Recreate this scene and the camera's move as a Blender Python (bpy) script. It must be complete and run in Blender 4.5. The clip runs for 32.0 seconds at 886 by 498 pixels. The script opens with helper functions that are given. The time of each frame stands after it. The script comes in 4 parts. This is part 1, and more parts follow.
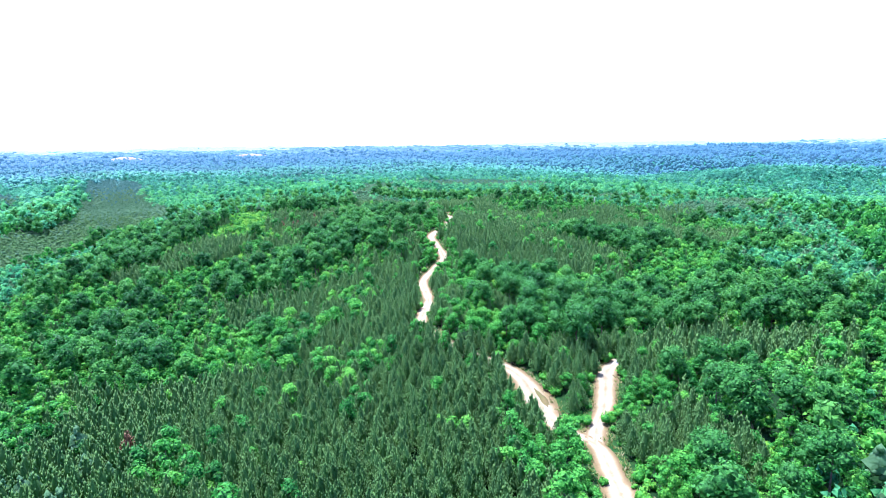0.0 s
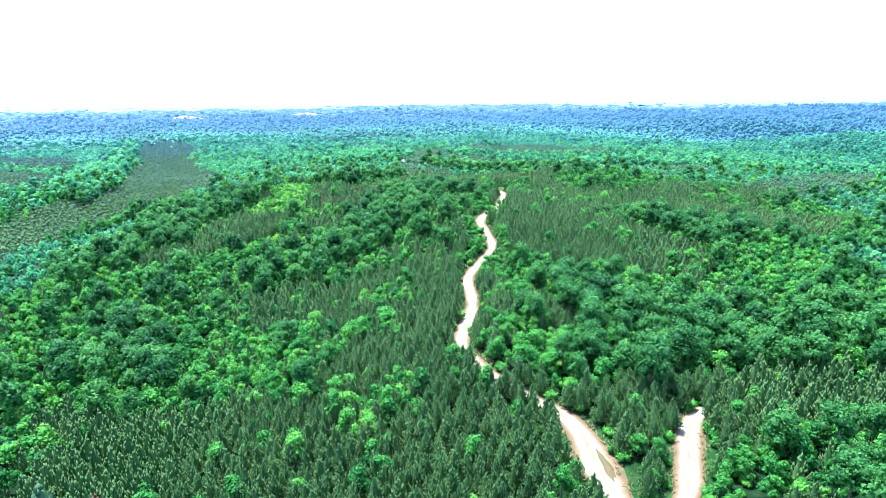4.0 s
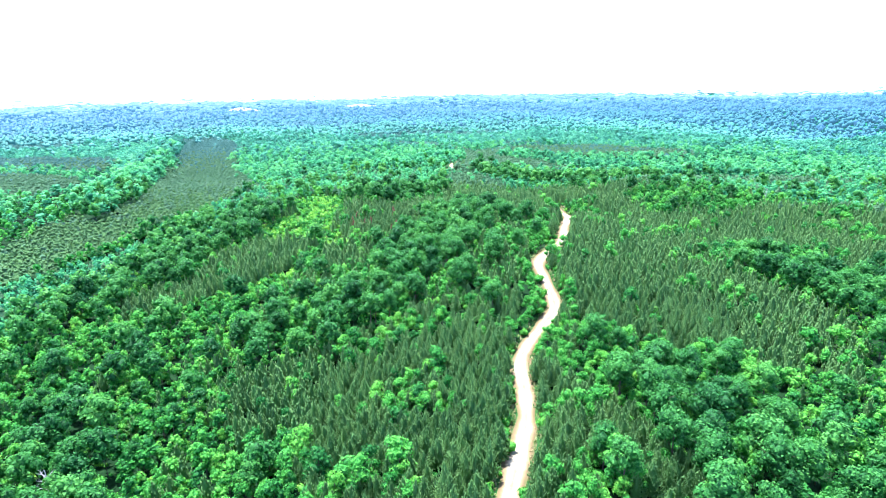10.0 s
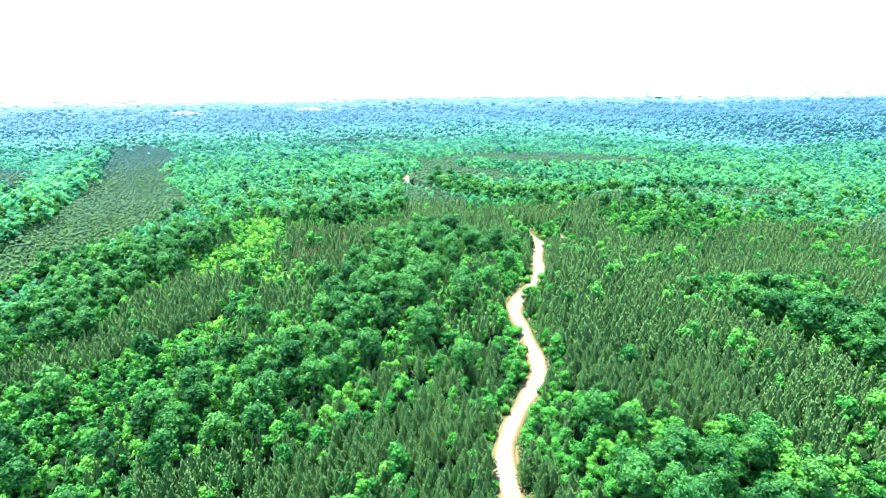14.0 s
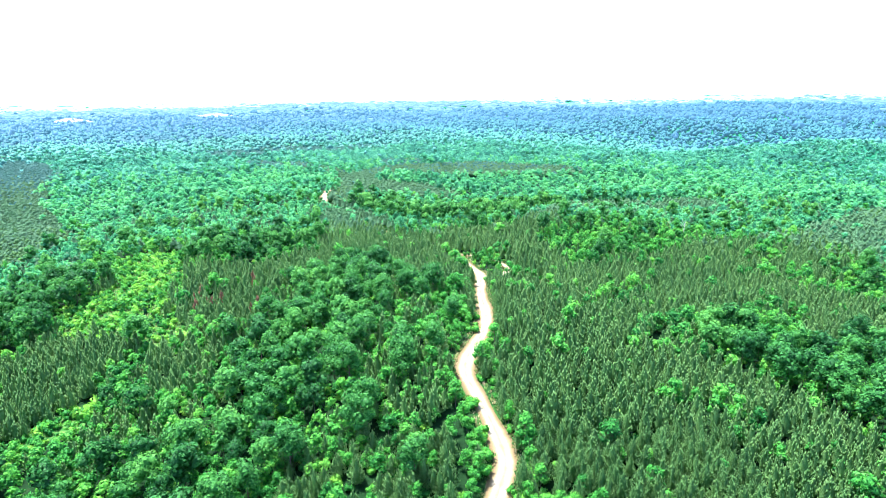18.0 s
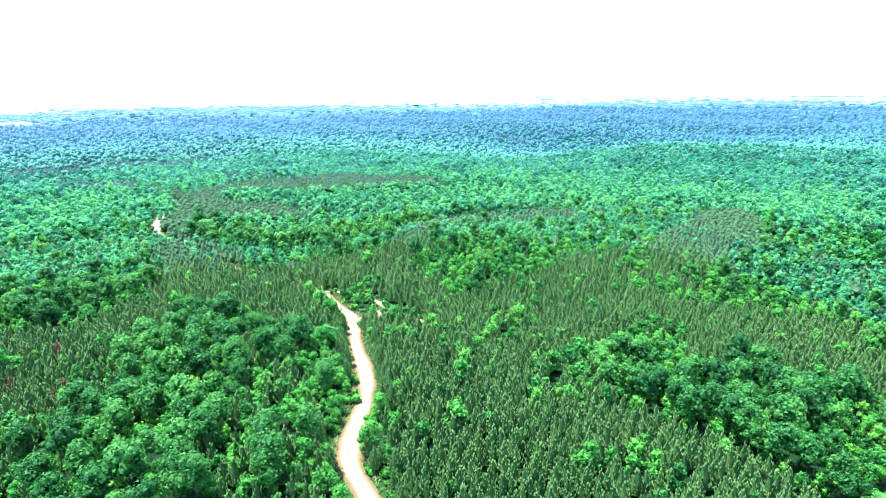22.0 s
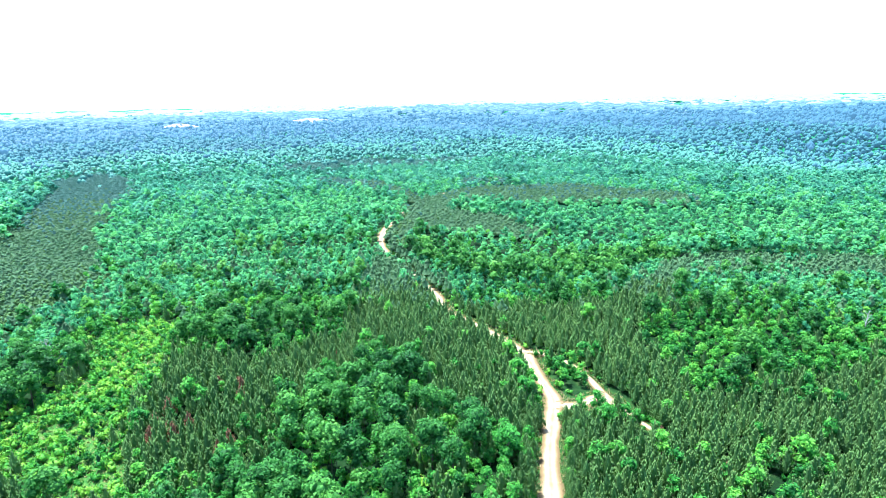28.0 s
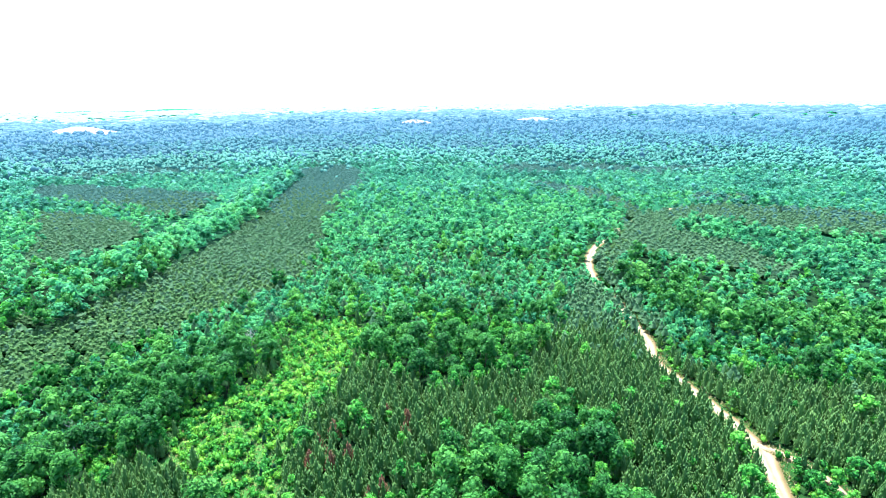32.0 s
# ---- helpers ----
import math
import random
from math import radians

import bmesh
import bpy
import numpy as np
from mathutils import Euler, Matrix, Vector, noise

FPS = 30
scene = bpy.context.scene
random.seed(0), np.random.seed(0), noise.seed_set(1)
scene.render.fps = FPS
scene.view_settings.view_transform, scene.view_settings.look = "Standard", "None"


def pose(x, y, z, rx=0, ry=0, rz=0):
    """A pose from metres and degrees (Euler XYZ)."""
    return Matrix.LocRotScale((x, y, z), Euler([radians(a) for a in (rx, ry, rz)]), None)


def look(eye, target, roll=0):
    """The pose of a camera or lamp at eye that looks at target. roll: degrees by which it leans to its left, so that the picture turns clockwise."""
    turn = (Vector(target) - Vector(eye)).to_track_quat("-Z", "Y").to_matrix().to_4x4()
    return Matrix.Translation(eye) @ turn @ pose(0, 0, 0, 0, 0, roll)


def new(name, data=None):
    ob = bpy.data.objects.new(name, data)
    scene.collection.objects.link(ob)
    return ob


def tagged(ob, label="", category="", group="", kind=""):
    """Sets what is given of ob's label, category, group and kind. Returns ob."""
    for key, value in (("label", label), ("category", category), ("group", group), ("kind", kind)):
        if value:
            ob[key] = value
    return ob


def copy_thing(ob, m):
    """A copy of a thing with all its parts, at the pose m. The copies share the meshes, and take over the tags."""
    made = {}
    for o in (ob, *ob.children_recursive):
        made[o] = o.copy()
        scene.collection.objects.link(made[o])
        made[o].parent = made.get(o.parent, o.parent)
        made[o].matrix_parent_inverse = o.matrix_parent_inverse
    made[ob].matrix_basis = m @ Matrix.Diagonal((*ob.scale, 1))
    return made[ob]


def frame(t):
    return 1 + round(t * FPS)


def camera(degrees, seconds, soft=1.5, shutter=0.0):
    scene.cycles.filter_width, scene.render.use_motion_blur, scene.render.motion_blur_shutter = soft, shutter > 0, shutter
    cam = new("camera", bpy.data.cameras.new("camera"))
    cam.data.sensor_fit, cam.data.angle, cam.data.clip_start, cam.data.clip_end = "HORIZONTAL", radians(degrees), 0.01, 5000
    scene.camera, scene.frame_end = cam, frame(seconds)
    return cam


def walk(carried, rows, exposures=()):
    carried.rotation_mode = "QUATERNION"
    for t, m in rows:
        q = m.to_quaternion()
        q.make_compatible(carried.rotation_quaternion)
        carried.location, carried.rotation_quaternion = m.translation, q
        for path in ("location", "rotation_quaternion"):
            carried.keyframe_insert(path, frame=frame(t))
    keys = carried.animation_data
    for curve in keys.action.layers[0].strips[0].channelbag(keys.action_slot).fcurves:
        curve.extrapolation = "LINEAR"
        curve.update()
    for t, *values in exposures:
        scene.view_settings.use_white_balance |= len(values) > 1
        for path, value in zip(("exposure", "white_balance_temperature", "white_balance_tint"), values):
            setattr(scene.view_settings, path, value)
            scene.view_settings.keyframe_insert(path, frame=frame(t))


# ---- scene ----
EXPOSURES = ((0.0, 2.1, 5060, 28), (7.0, 2.42, 5060, 25), (14.0, 2.62, 5600, 14), (20.0, 2.48, 5450, 17), (25.0, 2.38, 5350, 17), (31.0, 2.34, 5500, 10), (32.0, 2.34, 5500, 10))
cam = camera(75.62, 32.0, 0.6)
walk(cam, [
    (0, look((-0.13, 0.11, 59.77), (1.33, 98.42, 41.51), -0.79)),
    (0.5, look((0.24, 4.06, 60.74), (2.18, 102.24, 41.85), -0.72)),
    (1, look((0.57, 8.01, 61.70), (2.67, 106.04, 42.05), -0.73)),
    (1.5, look((0.95, 11.97, 62.66), (2.89, 109.80, 42.02), -0.77)),
    (2, look((1.48, 16.01, 63.62), (3.06, 113.61, 41.87), -0.72)),
    (2.5, look((2.04, 20.24, 64.55), (1.23, 117.61, 41.77), -0.65)),
    (3, look((2.54, 24.67, 65.45), (-1.91, 121.73, 41.80), -0.67)),
    (3.5, look((2.84, 29.30, 66.30), (-3.74, 126.07, 41.94), -0.66)),
    (5.5, look((2.07, 49.94, 69.85), (-11.28, 145.41, 43.28), -0.71)),
    (6, look((1.91, 55.25, 70.54), (-14.04, 150.34, 44.03), -0.70)),
    (6.5, look((1.75, 60.60, 71.19), (-15.57, 155.43, 44.57), -0.70)),
    (7, look((1.60, 66.04, 71.87), (-16.06, 160.77, 45.15), -0.71)),
    (7.5, look((1.58, 71.54, 72.63), (-16.14, 166.25, 45.88), -0.76)),
    (8, look((1.56, 77.07, 73.39), (-16.14, 171.78, 46.62), -0.84)),
    (8.5, look((1.31, 82.61, 74.07), (-16.35, 177.32, 47.26), -0.95)),
    (9, look((0.88, 88.17, 74.72), (-16.71, 182.88, 47.86), -1.02)),
    (9.5, look((0.43, 93.79, 75.35), (-17.04, 188.52, 48.50), -1.03)),
    (10, look((-0.06, 99.35, 75.93), (-17.39, 194.11, 49.09), -0.99)),
    (10.5, look((-0.69, 104.71, 76.47), (-17.88, 199.49, 49.63), -0.95)),
    (11, look((-1.49, 109.90, 77.02), (-18.31, 204.74, 50.15), -0.90)),
    (11.5, look((-2.47, 114.97, 77.60), (-18.26, 209.99, 50.74), -0.84)),
    (12, look((-3.54, 119.94, 78.20), (-17.67, 215.24, 51.37), -0.83)),
    (12.5, look((-4.62, 124.83, 78.77), (-16.83, 220.41, 52.01), -0.84)),
    (13, look((-5.71, 129.62, 79.27), (-16.33, 225.41, 52.59), -0.83)),
    (13.5, look((-6.82, 134.36, 79.73), (-16.66, 230.24, 53.10), -0.82)),
    (14, look((-7.93, 139.09, 80.20), (-17.53, 235.00, 53.59), -0.79)),
    (14.5, look((-9.04, 143.86, 80.70), (-18.40, 239.82, 54.16), -0.75)),
    (16.5, look((-13.00, 162.56, 83.54), (-17.62, 258.89, 57.10), -0.62)),
    (17, look((-13.79, 167.11, 84.08), (-17.21, 263.49, 57.65), -0.68)),
    (17.5, look((-14.48, 171.53, 84.65), (-14.61, 267.99, 58.28), -0.76)),
    (18, look((-15.11, 175.82, 85.25), (-10.65, 272.19, 58.93), -0.87)),
    (18.5, look((-15.72, 180.04, 85.87), (-5.53, 275.97, 59.55), -0.94)),
    (19, look((-16.22, 184.24, 86.49), (-1.24, 279.55, 60.18), -0.99)),
    (19.5, look((-16.48, 188.38, 87.16), (2.02, 283.07, 60.85), -0.95)),
    (20, look((-16.63, 192.48, 87.85), (4.97, 286.51, 61.54), -0.91)),
    (20.5, look((-16.70, 196.57, 88.53), (7.35, 289.98, 62.15), -0.87)),
    (21, look((-16.59, 200.60, 89.21), (9.57, 293.45, 62.85), -0.87)),
    (21.5, look((-16.10, 204.52, 89.92), (11.51, 297.02, 63.83), -0.84)),
    (22, look((-15.33, 208.40, 90.65), (13.43, 300.54, 64.52), -0.81)),
    (22.5, look((-14.39, 212.33, 91.38), (15.48, 304.11, 65.22), -0.82)),
    (23, look((-13.33, 216.40, 92.08), (17.15, 307.98, 65.93), -0.86)),
    (23.5, look((-12.29, 220.57, 92.74), (16.40, 312.72, 66.55), -0.90)),
    (24, look((-11.16, 224.73, 93.32), (15.12, 317.58, 67.12), -0.96)),
    (24.5, look((-9.92, 228.89, 93.85), (12.89, 322.67, 67.70), -1.03)),
    (25, look((-8.56, 233.16, 94.36), (9.61, 327.98, 68.31), -1.10)),
    (25.5, look((-7.10, 237.57, 94.90), (5.79, 333.21, 68.69), -1.14)),
    (27.5, look((-0.92, 256.63, 97.73), (-7.32, 353.02, 71.86), -1.43)),
    (28, look((-0.22, 261.00, 98.12), (-12.17, 356.79, 72.00), -1.42)),
    (28.5, look((0.16, 265.24, 98.53), (-19.01, 359.87, 72.51), -1.34)),
    (29, look((0.21, 269.41, 98.93), (-27.12, 362.01, 72.89), -1.24)),
    (29.5, look((0.07, 273.55, 99.32), (-34.52, 363.71, 73.33), -1.12)),
    (30, look((-0.40, 277.61, 99.67), (-38.95, 366.17, 73.77), -1.04)),
    (30.5, look((-1.11, 281.50, 99.96), (-42.26, 368.90, 74.11), -0.97)),
    (31, look((-2.03, 285.46, 100.21), (-44.32, 372.33, 74.42), -0.92)),
    (31.5, look((-3.29, 289.71, 100.36), (-48.16, 375.31, 74.66), -0.91)),
    (32, look((-4.71, 294.07, 100.47), (-51.48, 378.66, 74.82), -0.92)),
], EXPOSURES)

# ---- daylight: high summer sun ahead, bleached sky ----
SUN_ELEVATION, SUN_TURN = 70.0, 50.0  # degrees up, degrees left of straight ahead
world = bpy.data.worlds.new("sky")
scene.world = world
world.use_nodes = True
wn = world.node_tree
sky = wn.nodes.new("ShaderNodeTexSky")
sky.sky_type, sky.sun_disc = "NISHITA", False
sky.sun_elevation, sky.sun_rotation = radians(SUN_ELEVATION), radians(-SUN_TURN)
sky.dust_density, sky.air_density = 1.2, 1.0
wn.nodes["Background"].inputs["Strength"].default_value = 0.15
wn.links.new(sky.outputs["Color"], wn.nodes["Background"].inputs["Color"])
sun = new("sun", bpy.data.lights.new("sun", "SUN"))
sun.data.energy, sun.data.angle, sun.data.color = 4.2, radians(0.6), (1.0, 0.95, 0.86)
_s = Vector((-math.sin(radians(SUN_TURN)) * math.cos(radians(SUN_ELEVATION)),
             math.cos(radians(SUN_TURN)) * math.cos(radians(SUN_ELEVATION)), math.sin(radians(SUN_ELEVATION))))
sun.matrix_world = look(_s * 400, (0, 0, 0))

rng = np.random.default_rng(7)


# ---- materials ----
def shader(name):
    mat = bpy.data.materials.new(name)
    mat.use_nodes = True
    return mat, mat.node_tree.nodes, mat.node_tree.links, mat.node_tree.nodes["Principled BSDF"]


def ramp(nodes, stops):
    r = nodes.new("ShaderNodeValToRGB")
    while len(r.color_ramp.elements) < len(stops):
        r.color_ramp.elements.new(0.5)
    for e, (p, c) in zip(r.color_ramp.elements, stops):
        e.position, e.color = p, (*c, 1)
    return r


def noise_tex(nodes, links, scale, detail=3.0, source=None):
    n = nodes.new("ShaderNodeTexNoise")
    n.inputs["Scale"].default_value, n.inputs["Detail"].default_value = scale, detail
    geo = source or nodes.new("ShaderNodeNewGeometry").outputs["Position"]
    links.new(geo, n.inputs["Vector"])
    return n


def calc(nodes, links, op, a, b):
    m = nodes.new("ShaderNodeMath")
    m.operation = op
    for k, v in enumerate((a, b)):
        if isinstance(v, (int, float)):
            m.inputs[k].default_value = v
        else:
            links.new(v, m.inputs[k])
    return m.outputs[0]


def leaf_material(name, stops, grain=1.6, through_light=0.25, glow=None, bump=0.8):
    """Foliage: colour by the tree's own tint with painted crown shade, mottled at two scales; thin leaves let some
    light through.
    """
    mat, nodes, links, bsdf = shader(name)
    tint = nodes.new("ShaderNodeAttribute")
    tint.attribute_name = "tint"
    info = nodes.new("ShaderNodeObjectInfo")
    fine = noise_tex(nodes, links, grain, 4.0)
    wide = noise_tex(nodes, links, 0.035, 2.0)
    f = calc(nodes, links, "ADD", tint.outputs["Fac"], calc(nodes, links, "MULTIPLY", calc(nodes, links, "SUBTRACT", info.outputs["Random"], 0.5), 0.25))
    f = calc(nodes, links, "ADD", f, calc(nodes, links, "MULTIPLY", calc(nodes, links, "SUBTRACT", fine.outputs["Fac"], 0.5), 1.0))
    f = calc(nodes, links, "ADD", f, calc(nodes, links, "MULTIPLY", calc(nodes, links, "SUBTRACT", wide.outputs["Fac"], 0.5), 0.5))
    col = ramp(nodes, stops)
    links.new(f, col.inputs["Fac"])
    links.new(col.outputs["Color"], bsdf.inputs["Base Color"])
    bsdf.inputs["Roughness"].default_value = 0.55
    bsdf.inputs["Specular IOR Level"].default_value = 0.05 if glow else 0.14
    if bump:
        b = nodes.new("ShaderNodeBump")
        b.inputs["Strength"].default_value, b.inputs["Distance"].default_value = bump, 0.3
        links.new(fine.outputs["Fac"], b.inputs["Height"])
        links.new(b.outputs["Normal"], bsdf.inputs["Normal"])
    # Emission carries the painted air haze of the far bands.
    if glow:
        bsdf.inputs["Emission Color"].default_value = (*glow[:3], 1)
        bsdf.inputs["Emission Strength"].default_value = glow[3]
    if through_light:
        tl, mix = nodes.new("ShaderNodeBsdfTranslucent"), nodes.new("ShaderNodeMixShader")
        links.new(col.outputs["Color"], tl.inputs["Color"])
        mix.inputs["Fac"].default_value = through_light
        links.new(bsdf.outputs[0], mix.inputs[1])
        links.new(tl.outputs[0], mix.inputs[2])
        links.new(mix.outputs[0], nodes["Material Output"].inputs["Surface"])
    return mat


NEEDLES = leaf_material("pine_needles", [(0.0, (0.050, 0.126, 0.036)), (0.42, (0.084, 0.190, 0.047)), (0.75, (0.116, 0.234, 0.058)), (1.0, (0.15, 0.27, 0.070))], 4.0, 0.5)
HARD = leaf_material("young_leaves", [(0.0, (0.018, 0.110, 0.018)), (0.4, (0.052, 0.250, 0.030)), (0.75, (0.106, 0.355, 0.038)), (1.0, (0.17, 0.43, 0.044))], 4.0, 0.45)
TALL_LEAF = leaf_material("old_leaves", [(0.0, (0.015, 0.078, 0.015)), (0.4, (0.038, 0.165, 0.026)), (0.75, (0.072, 0.238, 0.035)), (1.0, (0.112, 0.305, 0.042))], 3.2, 0.42)
BUSH = leaf_material("bush_leaves", [(0.0, (0.012, 0.10, 0.012)), (0.4, (0.044, 0.215, 0.020)), (0.75, (0.105, 0.32, 0.026)), (1.0, (0.19, 0.40, 0.034))], 3.2, 0.32)
RUST = leaf_material("dry_needles", [(0.0, (0.075, 0.052, 0.026)), (0.5, (0.175, 0.092, 0.046)), (1.0, (0.27, 0.125, 0.064))], 3.0)
CEDAR = leaf_material("cedar_scales", [(0.0, (0.006, 0.035, 0.014)), (0.5, (0.012, 0.065, 0.022)), (1.0, (0.03, 0.10, 0.03))], 3.0)
STRAW = leaf_material("verge_grass", [(0.0, (0.05, 0.14, 0.02)), (0.4, (0.14, 0.20, 0.04)), (0.7, (0.26, 0.23, 0.09)), (1.0, (0.34, 0.28, 0.14))], 2.0, 0.3)
# Distance haze put into base colour: bluer and paler than the near foliage.
MID_HARD = leaf_material("hazed_mid_leaves", [(0.0, (0.038, 0.178, 0.074)), (0.4, (0.074, 0.305, 0.108)), (0.7, (0.120, 0.400, 0.124)), (1.0, (0.170, 0.46, 0.128))], 1.6, 0.52)
MID_PINE = leaf_material("hazed_mid_needles", [(0.0, (0.082, 0.180, 0.078)), (0.42, (0.100, 0.216, 0.088)), (0.75, (0.114, 0.236, 0.094)), (1.0, (0.126, 0.252, 0.098))], 1.8, 0.62)
FAR_HARD = leaf_material("hazed_far_leaves", [(0.0, (0.044, 0.178, 0.112)), (0.45, (0.080, 0.285, 0.164)), (0.75, (0.118, 0.37, 0.192)), (1.0, (0.16, 0.43, 0.198))], 0.9, 0.52, None, 0.3)
FAR_PINE = leaf_material("hazed_far_needles", [(0.0, (0.066, 0.168, 0.122)), (0.5, (0.078, 0.196, 0.142)), (1.0, (0.088, 0.218, 0.152))], 0.7, 0.62, None, 0.2)
# Aerial haze painted in: bluish base colour plus emission, stronger band by band.
HAZE_N = leaf_material("haze_tinted_woods", [(0.0, (0.026, 0.090, 0.062)), (0.5, (0.040, 0.132, 0.090)), (1.0, (0.062, 0.178, 0.112))], 0.3, 0, (0.003, 0.009, 0.012, 1.0), 0.2)
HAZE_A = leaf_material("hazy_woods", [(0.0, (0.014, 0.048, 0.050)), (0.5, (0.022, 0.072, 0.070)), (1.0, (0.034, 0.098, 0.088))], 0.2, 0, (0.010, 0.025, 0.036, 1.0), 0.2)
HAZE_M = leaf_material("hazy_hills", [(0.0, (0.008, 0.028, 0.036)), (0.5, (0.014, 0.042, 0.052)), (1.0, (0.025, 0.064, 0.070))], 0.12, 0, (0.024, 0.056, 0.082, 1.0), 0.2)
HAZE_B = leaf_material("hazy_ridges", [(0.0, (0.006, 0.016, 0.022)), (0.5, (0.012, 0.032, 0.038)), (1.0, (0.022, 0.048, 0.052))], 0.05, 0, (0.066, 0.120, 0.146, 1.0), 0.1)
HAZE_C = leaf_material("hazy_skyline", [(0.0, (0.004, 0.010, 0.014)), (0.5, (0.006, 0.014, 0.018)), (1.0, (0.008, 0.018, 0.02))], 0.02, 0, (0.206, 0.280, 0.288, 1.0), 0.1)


def bark_material(name, dark, light):
    mat, nodes, links, bsdf = shader(name)
    n = noise_tex(nodes, links, 6.0, 5.0)
    col = ramp(nodes, [(0.3, dark), (0.7, light)])
    links.new(n.outputs["Fac"], col.inputs["Fac"])
    links.new(col.outputs["Color"], bsdf.inputs["Base Color"])
    bsdf.inputs["Roughness"].default_value = 0.9
    b = nodes.new("ShaderNodeBump")
    b.inputs["Strength"].default_value, b.inputs["Distance"].default_value = 0.7, 0.05
    links.new(n.outputs["Fac"], b.inputs["Height"])
    links.new(b.outputs["Normal"], bsdf.inputs["Normal"])
    return mat


BARK = bark_material("bark", (0.05, 0.035, 0.025), (0.16, 0.11, 0.08))
SOIL = bark_material("pale_far_soil", (0.15, 0.115, 0.09), (0.22, 0.18, 0.15))
PALE_STONE = bark_material("pale_gravel", (0.30, 0.29, 0.27), (0.52, 0.50, 0.47))
PALE_BARK = bark_material("pale_dead_wood", (0.30, 0.27, 0.24), (0.5, 0.46, 0.42))


def ground_material():
    """Forest floor: pine straw and undergrowth; grass where it is open; red clay here and there."""
    mat, nodes, links, bsdf = shader("forest_floor")
    n1, n2, n3 = noise_tex(nodes, links, 0.5, 6.0), noise_tex(nodes, links, 3.0, 4.0), noise_tex(nodes, links, 0.06, 3.0)
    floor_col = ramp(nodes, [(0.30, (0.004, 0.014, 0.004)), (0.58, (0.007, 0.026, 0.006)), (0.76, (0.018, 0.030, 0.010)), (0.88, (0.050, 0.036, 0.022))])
    links.new(n1.outputs["Fac"], floor_col.inputs["Fac"])
    grass_col = ramp(nodes, [(0.25, (0.012, 0.060, 0.010)), (0.5, (0.030, 0.100, 0.016)), (0.62, (0.085, 0.135, 0.028)), (0.80, (0.19, 0.155, 0.075))])
    links.new(calc(nodes, links, "ADD", calc(nodes, links, "MULTIPLY", n1.outputs["Fac"], 0.6), calc(nodes, links, "MULTIPLY", n2.outputs["Fac"], 0.4)), grass_col.inputs["Fac"])
    grassy = nodes.new("ShaderNodeAttribute")
    grassy.attribute_name = "grassy"
    far = nodes.new("ShaderNodeAttribute")
    far.attribute_name = "wooded"
    mix = nodes.new("ShaderNodeMix")
    mix.data_type = "RGBA"
    links.new(grassy.outputs["Fac"], mix.inputs["Factor"])
    links.new(floor_col.outputs["Color"], mix.inputs["A"])
    links.new(grass_col.outputs["Color"], mix.inputs["B"])
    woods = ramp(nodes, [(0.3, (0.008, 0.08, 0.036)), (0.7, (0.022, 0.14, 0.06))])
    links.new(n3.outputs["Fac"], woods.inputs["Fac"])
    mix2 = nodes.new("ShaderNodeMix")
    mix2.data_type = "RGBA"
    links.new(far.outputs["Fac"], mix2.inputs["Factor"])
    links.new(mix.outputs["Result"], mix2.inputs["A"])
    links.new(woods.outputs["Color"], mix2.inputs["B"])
    links.new(mix2.outputs["Result"], bsdf.inputs["Base Color"])
    bsdf.inputs["Roughness"].default_value = 0.95
    bsdf.inputs["Specular IOR Level"].default_value = 0.06
    b = nodes.new("ShaderNodeBump")
    b.inputs["Strength"].default_value, b.inputs["Distance"].default_value = 0.8, 0.3
    links.new(n2.outputs["Fac"], b.inputs["Height"])
    links.new(b.outputs["Normal"], bsdf.inputs["Normal"])
    return mat


def road_material():
    """Bleached sandy dirt: pale wheel tracks, tan crown, red clay at the shoulders."""
    mat, nodes, links, bsdf = shader("sandy_dirt")
    across = nodes.new("ShaderNodeAttribute")
    across.attribute_name = "across"
    n1, n2 = noise_tex(nodes, links, 0.35, 5.0), noise_tex(nodes, links, 2.5, 5.0)
    f = calc(nodes, links, "ADD", across.outputs["Fac"], calc(nodes, links, "MULTIPLY", calc(nodes, links, "SUBTRACT", n1.outputs["Fac"], 0.5), 0.55))
    f = calc(nodes, links, "ADD", f, calc(nodes, links, "MULTIPLY", calc(nodes, links, "SUBTRACT", n2.outputs["Fac"], 0.5), 0.25))
    col = ramp(nodes, [(0.0, (0.250, 0.212, 0.138)), (0.24, (0.200, 0.160, 0.092)), (0.46, (0.150, 0.108, 0.050)), (0.74, (0.112, 0.078, 0.034)), (1.0, (0.080, 0.082, 0.026))])
    links.new(f, col.inputs["Fac"])
    links.new(col.outputs["Color"], bsdf.inputs["Base Color"])
    bsdf.inputs["Roughness"].default_value = 0.95
    bsdf.inputs["Specular IOR Level"].default_value = 0.06
    b = nodes.new("ShaderNodeBump")
    b.inputs["Strength"].default_value, b.inputs["Distance"].default_value = 0.6, 0.12
    links.new(n2.outputs["Fac"], b.inputs["Height"])
    links.new(b.outputs["Normal"], bsdf.inputs["Normal"])
    return mat


FLOOR, DIRT = ground_material(), road_material()

